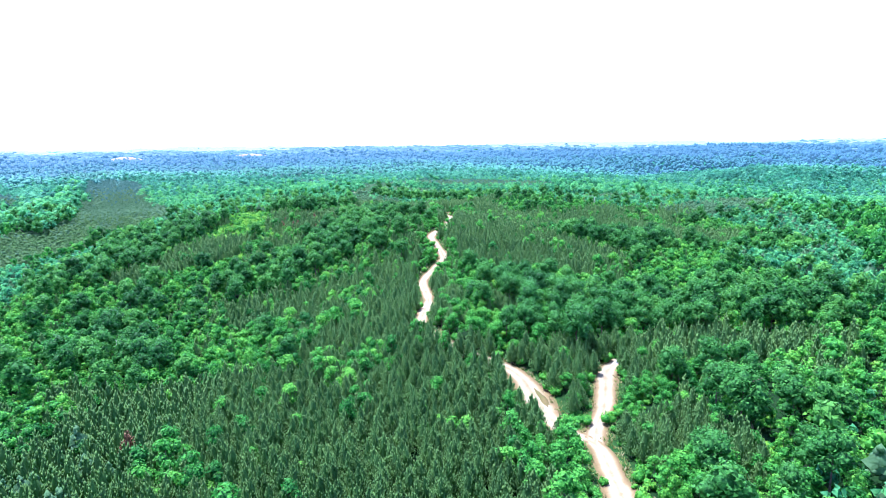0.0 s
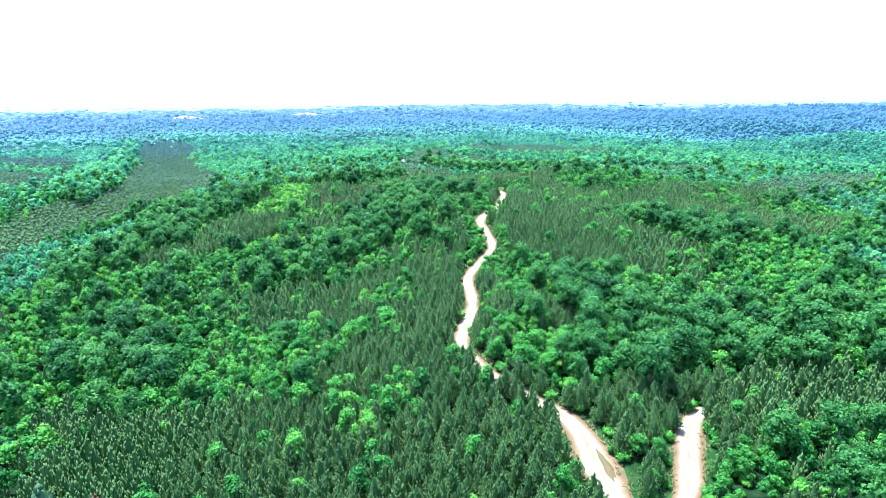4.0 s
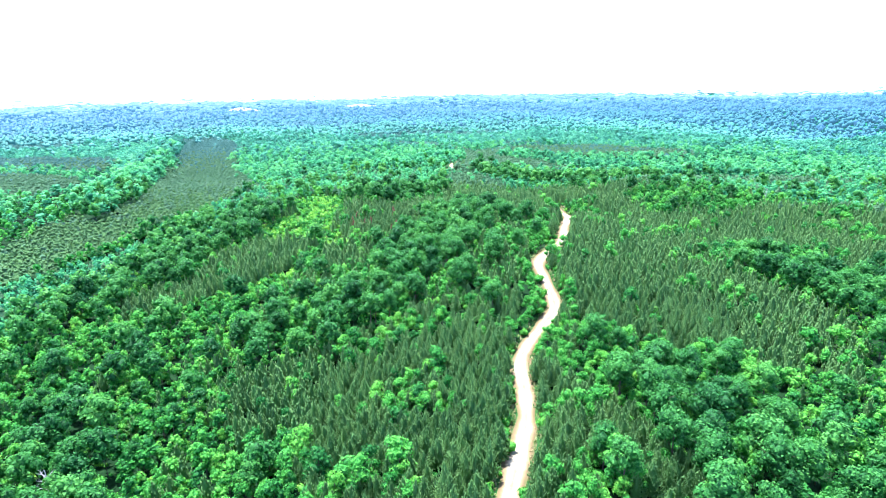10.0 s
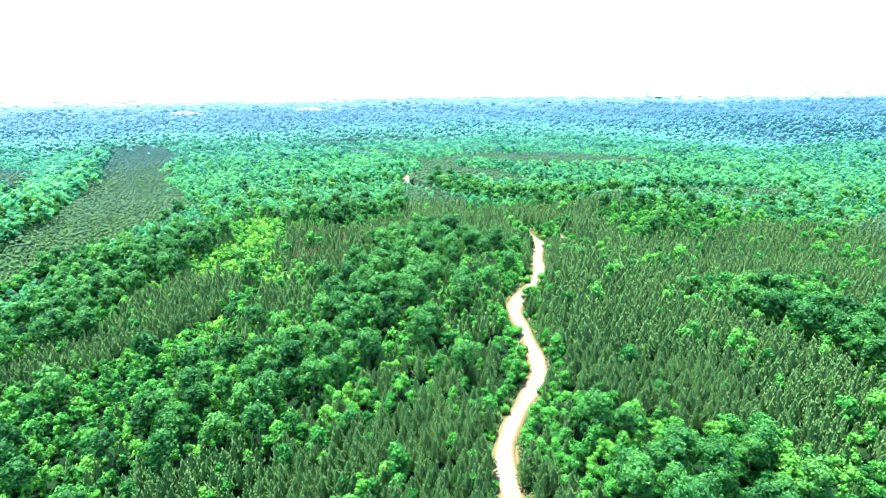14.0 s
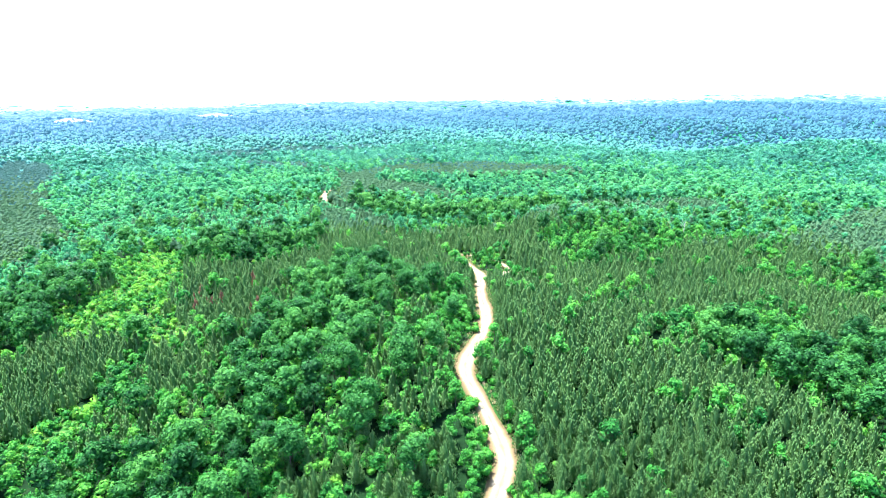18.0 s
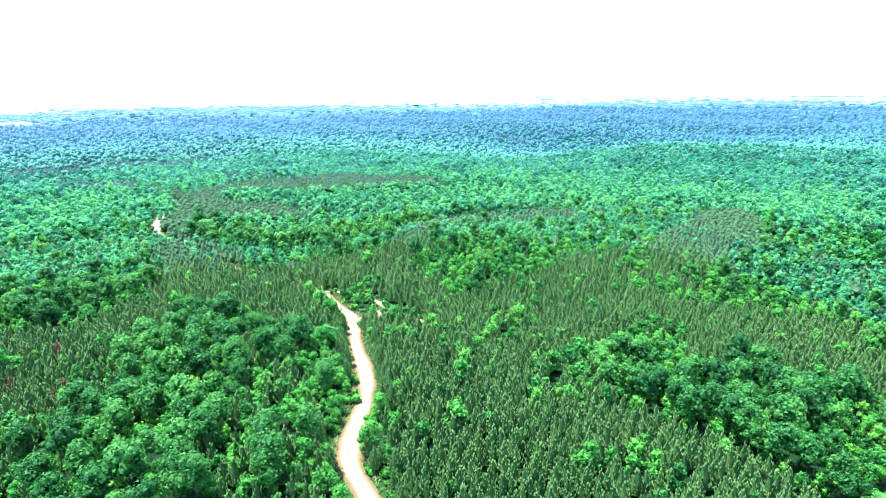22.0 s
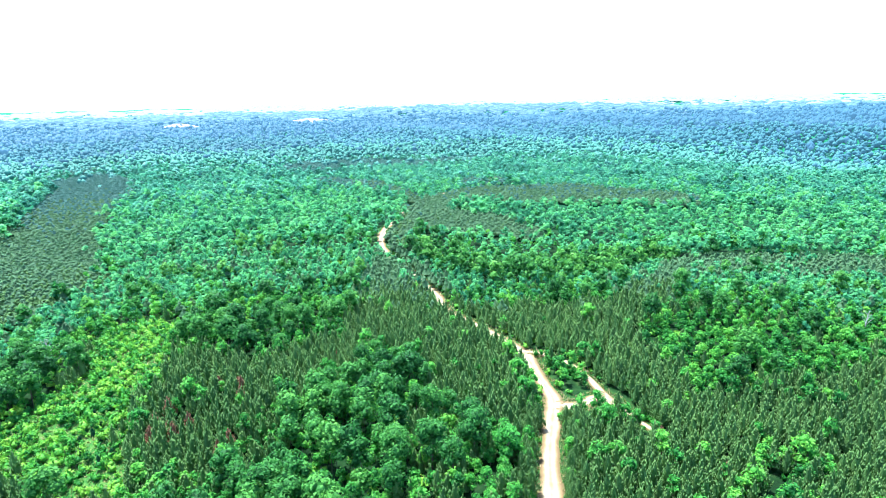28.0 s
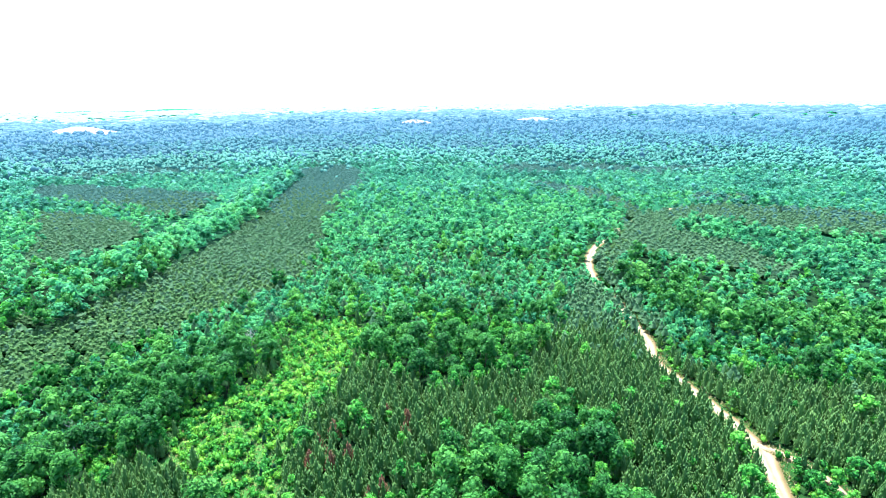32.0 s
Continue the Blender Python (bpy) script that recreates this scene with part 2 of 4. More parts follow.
# ---- the lie of the land: (x, y, height, radius) of hollows and hills ----
HOLLOWS = [(-165, 300, -8.3, 85), (-330, 620, -9.2, 110), (60, 245, -7.9, 45), (160, 400, -7.3, 70), (40, 640, -6.7, 90), (5, 440, 3.6, 75), (-90, 640, 7.5, 80), (40, 140, -5.4, 40), (-105, 205, -14.1, 60), (-250, 390, -9.1, 60), (-130, 450, 5.4, 50), (-65, 345, -1.8, 40), (90, 500, 10.6, 50), (0, 345, 8.3, 45), (-40, 120, -7.1, 55), (85, 335, -0.2, 35), (-5, 180, 8.5, 35)]
RIDGES = [(560, 930, 20, 110), (480, 690, -15, 120), (560, 1230, -34, 170), (1000, 1260, -18, 200), (330, 1060, -8, 120), (1000, 2050, 10, 400), (1700, 1700, 8, 400), (-1500, 2600, 16, 500), (-200, 3000, 14, 600), (1900, 2600, 12, 700)]


def land(x, y):
    """Height of the ground."""
    z = np.zeros_like(np.asarray(x, float))
    for a, b, h, r in HOLLOWS + RIDGES:
        z = z + h * np.exp(-((x - a) ** 2 + (y - b) ** 2) / (2 * r * r))
    d = np.hypot(x, y - 150)
    rough = np.clip((d - 650) / 1200, 0, 1)
    z = z + rough * (6 * np.sin(x / 140 + 1.3 * np.sin(y / 310)) * np.cos(y / 170 + 0.6) + 4 * np.sin(x / 61 + y / 97))
    return z + np.clip((d - 2000) / 2400, 0, 1) * 33 + np.clip((d - 1700) / 1500, 0, 1) * 8 * np.sin(x / 420 + 2) * np.sin(y / 380)


# ---- the dirt roads ----
def smooth_line(points, step=2.0):
    """An even line through the points (Catmull-Rom)."""
    p = np.array(points, float)
    p = np.vstack([2 * p[0] - p[1], p, 2 * p[-1] - p[-2]])
    out = []
    for k in range(1, len(p) - 2):
        n = max(2, int(np.linalg.norm(p[k + 1] - p[k]) / step))
        for t in np.linspace(0, 1, n, endpoint=False):
            out.append(0.5 * (2 * p[k] + (p[k + 1] - p[k - 1]) * t + (2 * p[k - 1] - 5 * p[k] + 4 * p[k + 1] - p[k + 2]) * t * t
                              + (3 * p[k] - p[k - 1] - 3 * p[k + 1] + p[k + 2]) * t ** 3))
    return np.array(out + [p[-2]])


MAIN = smooth_line([(33, 60), (34, 96), (35, 107), (35, 117), (29, 125), (26, 138), (24, 149), (20, 156), (12, 162), (4, 169), (-1, 176), (-5, 188), (-4, 210), (-3, 226),
                    (-4, 243), (-6, 258), (-4, 270), (1, 283), (4.5, 293), (3, 305), (0, 318), (-2, 328), (0, 338), (6, 352), (9, 368), (10, 392), (12, 412), (13, 425), (9, 440),
                    (5, 456), (-1, 466), (-9, 478), (-20, 491), (-30, 504), (-37, 524), (-55, 560), (-81, 603), (-91, 648), (-92, 690), (-88, 762), (-70, 840)])
BRANCH = smooth_line([(35, 117), (38, 126), (42, 134), (46, 146), (49, 155), (55, 163)])
SPUR = smooth_line([(13, 421), (20, 421), (27, 427), (34, 422)])
LOOP = smooth_line([(3, 460), (11, 457), (19, 451), (25, 441), (29, 430), (34, 420), (40, 411)])
ROADS = ((MAIN, 2.45), (BRANCH, 2.0), (SPUR, 2.4), (LOOP, 1.2))


def broad(y):
    """The track is broader past the fork and at the first junction."""
    return 1 + 0.10 * np.clip((y - 425) / 50, 0, 1) + 0.55 * np.exp(-((y - 143) / 13.0) ** 2)


def road_gap(x, y):
    """Distance from the edge of the nearest road; negative on it."""
    best = np.full(np.shape(x), 1e9)
    for line, half in ROADS:
        for k in range(0, len(line), 2):
            best = np.minimum(best, np.hypot(x - line[k, 0], y - line[k, 1]) - half * broad(line[k, 1]))
    return best


def grid_mesh(name, verts, faces, mats, attrs=(), smooth=True, index=None):
    """One mesh out of arrays, with named values on its points."""
    me = bpy.data.meshes.new(name)
    verts, faces = np.asarray(verts, np.float32), np.asarray(faces, np.int32)
    k = faces.shape[1]
    me.vertices.add(len(verts))
    me.vertices.foreach_set("co", verts.ravel())
    me.loops.add(faces.size)
    me.loops.foreach_set("vertex_index", faces.ravel())
    me.polygons.add(len(faces))
    me.polygons.foreach_set("loop_start", np.arange(0, faces.size, k, dtype=np.int32))
    me.polygons.foreach_set("use_smooth", np.full(len(faces), smooth))
    for m in mats:
        me.materials.append(m)
    if index is not None:
        me.polygons.foreach_set("material_index", np.asarray(index, np.int32))
    for key, values in attrs:
        me.attributes.new(key, "FLOAT", "POINT").data.foreach_set("value", np.asarray(values, np.float32))
    me.update(calc_edges=True)
    return me


def build_road(name, line, half, label):
    d = np.gradient(line, axis=0)
    d /= np.linalg.norm(d, axis=1)[:, None]
    side = np.stack([-d[:, 1], d[:, 0]], 1)
    offs = np.array([-1.35, -1.0, -0.72, -0.45, -0.2, 0.0, 0.2, 0.45, 0.72, 1.0, 1.35])
    lift = np.array([-0.30, 0.10, 0.12, 0.07, 0.12, 0.16, 0.12, 0.07, 0.12, 0.10, -0.30])
    tone = np.array([1.0, 0.78, 0.42, 0.08, 0.18, 0.32, 0.18, 0.08, 0.42, 0.78, 1.0])
    n, m = len(line), len(offs)
    wob = 1 + 0.16 * np.sin(np.arange(n) * 0.31 + half) + 0.10 * np.sin(np.arange(n) * 0.83)
    wob = wob * broad(line[:, 1])
    xy = line[:, None, :] + side[:, None, :] * (offs[None, :, None] * half * wob[:, None, None])
    z = land(xy[..., 0], xy[..., 1]) + lift[None, :]
    v = np.concatenate([xy, z[..., None]], 2).reshape(-1, 3)
    a = (np.arange(n - 1)[:, None] * m + np.arange(m - 1)[None, :]).ravel()
    me = grid_mesh(name, v, np.stack([a, a + m, a + m + 1, a + 1], 1), [DIRT], [("across", np.tile(tone, n))])
    return tagged(new(name, me), label, "road", "", "structure")


build_road("road_main", MAIN, 2.45, "bleached sandy dirt track winding through the pines")
build_road("road_branch", BRANCH, 2.0, "narrow reddish dirt track forking off between pines")
build_road("road_spur", SPUR, 2.4, "wide sandy turnout at the fork of the track")
build_road("road_loop", LOOP, 1.2, "narrow dirt track round a wooded island")

# ---- what grows where: outlines of the stands on the plan ----
WOODS, PINE, OPEN, TALL = 0, 1, 2, 3
STANDS = [
    (PINE, [(-339, 1050), (-302, 1142), (-210, 1130), (-127, 1118), (-76, 1213), (9, 1382), (9, 1301), (-68, 1130), (-118, 1060), (-193, 1061), (-251, 997), (-291, 996)]),  # dark strip far past the woods
    (PINE, [(-239, 943), (-160, 907), (-116, 844), (-85, 789), (-44, 854), (13, 824), (73, 813), (117, 823), (110, 787), (51, 779), (12, 780), (-38, 779), (-61, 726), (-76, 692), (-82, 633), (-78, 586), (-83, 652), (-89, 766), (-138, 843), (-221, 910)]),  # pines past the bend
    (PINE, [(-76, 692), (-58, 703), (-23, 699), (5, 679), (19, 662), (-1, 651), (-31, 668), (-60, 670)]),  # tongue of pines in the valley
    (PINE, [(-770, 664), (-702, 689), (-523, 720), (-462, 623), (-565, 622), (-649, 602)]),  # far left pines
    (PINE, [(-590, 571), (-532, 586), (-444, 584), (-415, 535), (-390, 493), (-422, 483)]),  # far left pines again
    (PINE, [(-1850, 1222), (-1233, 1132), (-926, 1080), (-677, 852), (-724, 775), (-815, 687)]),  # left ridge pines
    (PINE, [(-747, 1087), (-815, 1321), (-629, 1166), (-589, 1009), (-591, 952)]),  # pines at the head of the strip
    (PINE, [(-633, 1488), (-473, 1459), (-273, 1267), (-180, 1373), (-36, 1450), (-18, 1356), (-134, 1167), (-243, 1143), (-406, 1173), (-556, 1329)]),  # dark strip on the far hills
    (PINE, [(-26, 857), (61, 873), (173, 806), (159, 764), (52, 793), (-19, 806)]),  # dark strip across the valley
    (PINE, [(-56, 912), (-4, 923), (-4, 888), (-53, 881)]),  # dark patch far off
    (OPEN, [(-530, 725), (-481, 662), (-431, 568), (-416, 515), (-377, 488), (-379, 460), (-350, 445), (-365, 484), (-403, 548), (-418, 604), (-457, 682), (-581, 872), (-684, 979), (-721, 967)]),  # bright hollow left of the strip
    (PINE, [(-307, 423), (-306, 449), (-323, 493), (-359, 562), (-427, 682), (-487, 775), (-578, 913), (-551, 981), (-456, 910), (-379, 753), (-324, 653), (-236, 549), (-233, 511), (-236, 471), (-247, 445), (-247, 418), (-250, 393)]),  # long strip
    (PINE, [(-288, 327), (-307, 384), (-326, 457), (-369, 577), (-432, 714), (-389, 724), (-312, 650), (-243, 549), (-234, 485), (-245, 427), (-253, 381), (-238, 311), (-232, 275)]),  # long strip start
    (PINE, [(-168, 465), (-164, 484), (-147, 486), (-123, 482), (-116, 474), (-131, 472), (-154, 470)]),  # pines behind the brush
    (PINE, [(-173, 443), (-166, 456), (-147, 410), (-122, 380), (-116, 355), (-115, 340), (-128, 322), (-138, 312), (-146, 302), (-153, 288), (-158, 281), (-174, 299), (-175, 331), (-163, 342), (-166, 366), (-162, 398)]),  # strip by the brush
    (PINE, [(-161, 325), (-157, 335), (-155, 351), (-154, 377), (-163, 411), (-162, 441), (-156, 443), (-145, 406), (-123, 381), (-116, 365), (-122, 355), (-114, 339), (-125, 327), (-133, 317), (-144, 305)]),  # strip by the brush, near part
    (PINE, [(-137, 378), (-123, 374), (-120, 372), (-131, 372)]),  # pines below the brush
    (TALL, [(-318, 430), (-337, 469), (-363, 514), (-384, 563), (-408, 620), (-485, 756), (-558, 881), (-508, 839), (-429, 708), (-388, 634), (-348, 554), (-311, 485), (-297, 445), (-298, 419)]),  # hedge left of the strip
    (TALL, [(-236, 386), (-243, 402), (-230, 411), (-229, 435), (-201, 433), (-197, 441), (-186, 456), (-166, 446), (-163, 427), (-160, 407), (-177, 397), (-175, 375), (-174, 364), (-175, 355)]),  # old trees in the hollow
    (TALL, [(-181, 328), (-200, 369), (-209, 409), (-204, 438), (-180, 444), (-162, 423), (-161, 392), (-164, 360), (-162, 334), (-165, 316)]),  # old trees up the hollow
    (TALL, [(-200, 274), (-205, 310), (-199, 335), (-219, 402), (-212, 440), (-179, 441), (-166, 407), (-171, 367), (-160, 326), (-172, 307), (-170, 277), (-181, 260)]),  # old grey trees
    (PINE, [(-108, 392), (-115, 412), (-131, 453), (-104, 454), (-70, 475), (-75, 518), (-77, 583), (-63, 561), (-35, 501), (-16, 475), (-2, 455), (8, 428), (9, 405), (8, 392), (-1, 389), (-7, 407), (-20, 418), (-33, 451), (-47, 460), (-53, 440), (-63, 424), (-74, 421), (-78, 407), (-88, 398), (-94, 389)]),  # stand by the clearing
    (PINE, [(-129, 449), (-102, 447), (-72, 472), (-79, 572), (-62, 539), (-28, 501), (4, 453), (9, 393), (5, 363), (-3, 383), (-18, 434), (-38, 469), (-57, 455), (-64, 422), (-80, 402), (-92, 380), (-110, 385)]),  # stand by the clearing, far part
    (PINE, [(-111, 389), (-91, 383), (-81, 398), (-75, 381), (-83, 368), (-90, 351), (-95, 332), (-106, 357)]),  # rusty stand by the clearing
    (OPEN, [(-182, 486), (-154, 485), (-133, 485), (-115, 475), (-137, 464), (-124, 437), (-122, 418), (-115, 397), (-114, 388), (-104, 383), (-101, 373), (-122, 368), (-130, 380), (-157, 385), (-168, 402), (-161, 413), (-160, 432), (-170, 457)]),  # the brush
    (OPEN, [(-161, 449), (-159, 479), (-141, 479), (-119, 411), (-106, 384), (-109, 366), (-121, 376), (-127, 391), (-152, 417)]),  # the brush, near part
    (OPEN, [(-144, 317), (-134, 328), (-121, 339), (-113, 340), (-116, 327), (-128, 316), (-142, 309)]),  # brushy edge
    (PINE, [(-105, 374), (-105, 385), (-90, 388), (-79, 382)]),  # pines by the brush
    (TALL, [(-114, 472), (-76, 493), (-67, 469), (-99, 447)]),  # front of the pole woods
    (TALL, [(-136, 475), (-109, 478), (-73, 496), (-68, 465), (-93, 441), (-124, 448)]),  # edge of the pole woods
    (PINE, [(4, 450), (-9, 465), (-24, 481), (-35, 502), (-46, 536), (-61, 561), (-76, 594), (-85, 641), (-81, 713), (-62, 741), (-23, 716), (13, 688), (15, 653), (-22, 653), (-54, 656), (-71, 636), (-60, 579), (-38, 540), (-25, 504), (-9, 493), (18, 495), (42, 502), (77, 557), (108, 601), (151, 605), (210, 585), (201, 570), (140, 579), (94, 554), (68, 512), (43, 482), (50, 458), (56, 435), (49, 419), (37, 425), (30, 418), (28, 429), (25, 441), (13, 451)]),  # the fork
    (WOODS, [(45, 477), (70, 518), (97, 566), (150, 577), (192, 568), (150, 496), (101, 467), (64, 443), (55, 450)]),  # sapling hillside
    (WOODS, [(-28, 541), (-8, 552), (25, 527), (76, 589), (94, 589), (78, 548), (34, 491), (4, 504), (-9, 504)]),  # saplings behind the fork
    (TALL, [(-68, 614), (-38, 608), (-14, 561), (32, 598), (85, 619), (137, 623), (215, 609), (196, 576), (151, 580), (77, 582), (26, 534), (-7, 538), (-32, 552), (-57, 577)]),  # row behind the corridor
    (PINE, [(14, 407), (11, 368), (8, 345), (3, 329), (-1, 315), (77, 299), (82, 316), (87, 334), (82, 345), (77, 361), (85, 378), (114, 385), (134, 384), (124, 357), (143, 351), (148, 340), (157, 328), (164, 321), (209, 352), (202, 374), (179, 396), (168, 410), (155, 422), (153, 433), (179, 439), (206, 439), (236, 450), (264, 466), (312, 507), (345, 560), (305, 564), (250, 517), (183, 484), (135, 466), (102, 444), (80, 428), (60, 431), (43, 421), (28, 417)]),  # big stand
    (PINE, [(15, 434), (54, 427), (119, 452), (174, 475), (216, 485), (148, 372), (136, 399), (101, 385), (87, 366), (83, 340), (91, 321), (97, 307), (102, 297), (83, 265), (70, 271), (54, 278), (37, 280), (30, 288), (20, 292), (8, 286), (6, 301), (2, 319), (8, 339)]),  # big stand near part
    (PINE, [(8, 320), (28, 315), (70, 325), (87, 306), (104, 292), (86, 255), (73, 262), (55, 271), (39, 271), (24, 279), (14, 283), (7, 285)]),  # big stand start
    (TALL, [(101, 364), (124, 373), (113, 350), (126, 343), (142, 349), (137, 332), (145, 319), (151, 312), (109, 283), (102, 289), (101, 300), (97, 308), (89, 314), (83, 320), (83, 328), (79, 337), (87, 354)]),  # woods in the right hollow
    (TALL, [(84, 355), (99, 371), (114, 365), (118, 347), (127, 339), (105, 303), (98, 309), (90, 320), (80, 331)]),  # woods in the right hollow, near part
    (PINE, [(-13, 270), (-28, 275), (-48, 279), (-59, 277), (-71, 271), (-80, 261), (-72, 251), (-87, 249), (-92, 239), (-87, 227), (-72, 224), (-57, 212), (-50, 214), (-37, 208), (-35, 202), (-7, 200), (-7, 219), (-9, 246), (-9, 258)]),  # left of the track
    (PINE, [(-8, 254), (-25, 272), (-51, 280), (-70, 277), (-81, 265), (-94, 249), (-100, 240), (-77, 220), (-66, 221), (-41, 191), (-39, 175), (-46, 169), (-32, 157), (-8, 159), (-6, 166), (-8, 181), (-7, 210)]),  # left of the track, near part
    (PINE, [(-116, 160), (-101, 160), (-81, 161), (-68, 164), (-43, 161), (-33, 170), (-20, 172), (-6, 168), (-3, 168), (6, 153), (18, 149), (22, 133), (20, 116), (15, 111), (18, 105), (-81, 112)]),  # the first stand
    (PINE, [(0, 171), (22, 168), (39, 173), (59, 180), (74, 184), (94, 182), (131, 169), (103, 133), (97, 141), (88, 148), (78, 151), (68, 147), (63, 149), (51, 144), (49, 149), (47, 149), (32, 112), (28, 122), (26, 142), (18, 150), (6, 154)]),  # between the tracks
    (PINE, [(48, 147), (33, 103), (62, 99), (64, 110), (60, 117), (65, 128), (52, 123), (44, 120), (45, 132)]),  # right of the branch
    (PINE, [(6, 292), (9, 266), (-1, 256), (6, 257), (15, 242), (27, 229), (41, 220), (35, 201), (23, 196), (15, 206), (9, 215), (5, 194), (7, 185), (5, 177), (7, 169), (2, 167), (0, 177), (-1, 199), (-1, 221), (-4, 243), (4, 274)]),  # right of the track
    (TALL, [(25, 247), (40, 262), (52, 237), (65, 242), (70, 217), (95, 225), (121, 222), (125, 204), (157, 203), (126, 164), (102, 167), (91, 176), (62, 175), (39, 171), (26, 172), (36, 190), (28, 210)]),  # band of tall woods
    (TALL, [(24, 252), (32, 259), (43, 253), (63, 249), (64, 237), (46, 212), (39, 213), (26, 227)]),  # tall woods right of the track
    (TALL, [(15, 178), (24, 186), (42, 191), (55, 193), (68, 187), (61, 172), (16, 163)]),  # tall woods again
    (TALL, [(78, 139), (88, 144), (85, 127), (91, 119), (71, 93), (66, 97), (63, 105), (69, 123)]),  # big trees right of the start
    (TALL, [(-144, 202), (-142, 223), (-146, 235), (-125, 228), (-97, 196), (-84, 174), (-86, 161), (-120, 176)]),  # big trees by the left hollow
    (TALL, [(-112, 265), (-100, 296), (-100, 308), (-70, 316), (-74, 350), (-59, 364), (-41, 436), (-26, 395), (-34, 334), (-43, 308), (-55, 278), (-74, 267), (-92, 256)]),  # old trees along the ravine
    (TALL, [(-126, 234), (-140, 261), (-128, 268), (-113, 247), (-117, 236)]),  # old clump
    (TALL, [(-144, 216), (-142, 232), (-120, 223), (-109, 208), (-123, 204)]),  # old clump by the hollow
    (TALL, [(-73, 343), (-64, 349), (-52, 369), (-41, 391), (-31, 447), (-29, 413), (-35, 374), (-40, 344), (-50, 319), (-56, 310), (-66, 320)]),  # old clumps up the ravine
    (TALL, [(-64, 417), (-52, 451), (-35, 447), (-29, 418), (-39, 409), (-42, 388), (-56, 388)]),  # old clump below the fork
    (TALL, [(-63, 406), (-57, 419), (-49, 441), (-39, 452), (-31, 438), (-28, 417), (-35, 403), (-39, 391), (-53, 391)]),  # clump left of the fork
    (TALL, [(-77, 369), (-66, 391), (-46, 390), (-40, 375), (-45, 363), (-57, 358)]),  # clump in the ravine
    (PINE, [(-150, 20), (-104, 120), (18, 105), (30, 60), (28, 20)]),  # behind the start
    (PINE, [(-17, 494), (2, 504), (19, 499), (35, 496), (53, 507), (70, 537), (97, 596), (131, 608), (167, 601), (201, 600), (211, 583), (201, 566), (160, 570), (120, 566), (90, 537), (69, 501), (52, 479), (39, 468), (26, 457), (11, 458), (-5, 467)]),  # corridor running off from the fork
    (PINE, [(-77, 775), (-52, 730), (-23, 718), (9, 704), (18, 676), (10, 649), (-18, 658), (-47, 669), (-76, 703)]),  # strip past the far bend
]


ISLAND = [(9, 456), (15, 428), (24, 431), (26, 446), (22, 451)]
TURNOUT = [(12, 416), (20, 413), (38, 420), (36, 430), (28, 436), (18, 428)]


def inside(x, y, poly):
    hit = np.zeros(x.shape, bool)
    for (ax, ay), (bx, by) in zip(poly, poly[1:] + poly[:1]):
        cross = ((ay > y) != (by > y)) & (x < (bx - ax) * (y - ay) / (by - ay + 1e-9) + ax)
        hit ^= cross
    return hit


def cover(x, y):
    """0 young hardwood, 1 pine, 2 open brush, 3 tall hardwood, 4 bare."""
    wx = x + 2 * np.sin(y / 9.0) + 1.5 * np.sin(y / 3.7 + x / 5)
    wy = y + 2 * np.sin(x / 8.0) + 1.5 * np.sin(x / 3.1)
    c = np.zeros(x.shape, int)
    for what, poly in STANDS:
        c[inside(wx, wy, poly)] = what
    c[inside(x, y, ISLAND)] = 0
    c[inside(x, y, TURNOUT)] = 4
    return c


# ---- ground: one sheet out to the horizon ----
def ticks(lo, hi, fine_lo, fine_hi, fine=4.0, grow=1.09):
    mid = list(np.arange(fine_lo, fine_hi + 0.1, fine))
    up, s = [], fine
    while (up[-1] if up else mid[-1]) < hi:
        s *= grow
        up.append((up[-1] if up else mid[-1]) + s)
    down, s = [], fine
    while (down[-1] if down else mid[0]) > lo:
        s *= grow
        down.append((down[-1] if down else mid[0]) - s)
    return np.array(down[::-1] + mid + up)


gx, gy = ticks(-4600, 4600, -240, 260), ticks(-700, 4700, 40, 640)
GX, GY = np.meshgrid(gx, gy)
far_d = np.hypot(GX, GY - 150)
GZ = land(GX, GY)
gap = road_gap(GX, GY)
GZ = np.where(gap < 6, GZ - 0.12 * np.clip(1 - gap / 6, 0, 1), GZ)
opened = (cover(GX.ravel(), GY.ravel()) == 2).reshape(GX.shape) * np.where((GX > -190) & (GY < 510), 1.0, 0.0)
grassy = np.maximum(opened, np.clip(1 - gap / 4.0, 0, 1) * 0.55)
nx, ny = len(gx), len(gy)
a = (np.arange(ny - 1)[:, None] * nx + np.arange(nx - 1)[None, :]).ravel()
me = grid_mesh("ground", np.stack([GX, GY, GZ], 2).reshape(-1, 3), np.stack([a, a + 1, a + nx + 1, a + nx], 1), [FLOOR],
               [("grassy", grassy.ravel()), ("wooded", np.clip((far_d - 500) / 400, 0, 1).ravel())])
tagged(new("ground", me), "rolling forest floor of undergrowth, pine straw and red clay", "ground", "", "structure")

# ---- trees: templates as arrays of points, triangles, tints and material slots ----
_ico = bmesh.new()
bmesh.ops.create_icosphere(_ico, subdivisions=1, radius=1.0)
ICO_V = np.array([v.co[:] for v in _ico.verts])
ICO_F = np.array([[v.index for v in f.verts] for f in _ico.faces])
_ico.free()


OCTA = (np.array([(1, 0, 0), (0, 1, 0), (-1, 0, 0), (0, -1, 0), (0, 0, 1), (0, 0, -1)], float),
        np.array([(0, 1, 4), (1, 2, 4), (2, 3, 4), (3, 0, 4), (1, 0, 5), (2, 1, 5), (3, 2, 5), (0, 3, 5)]))


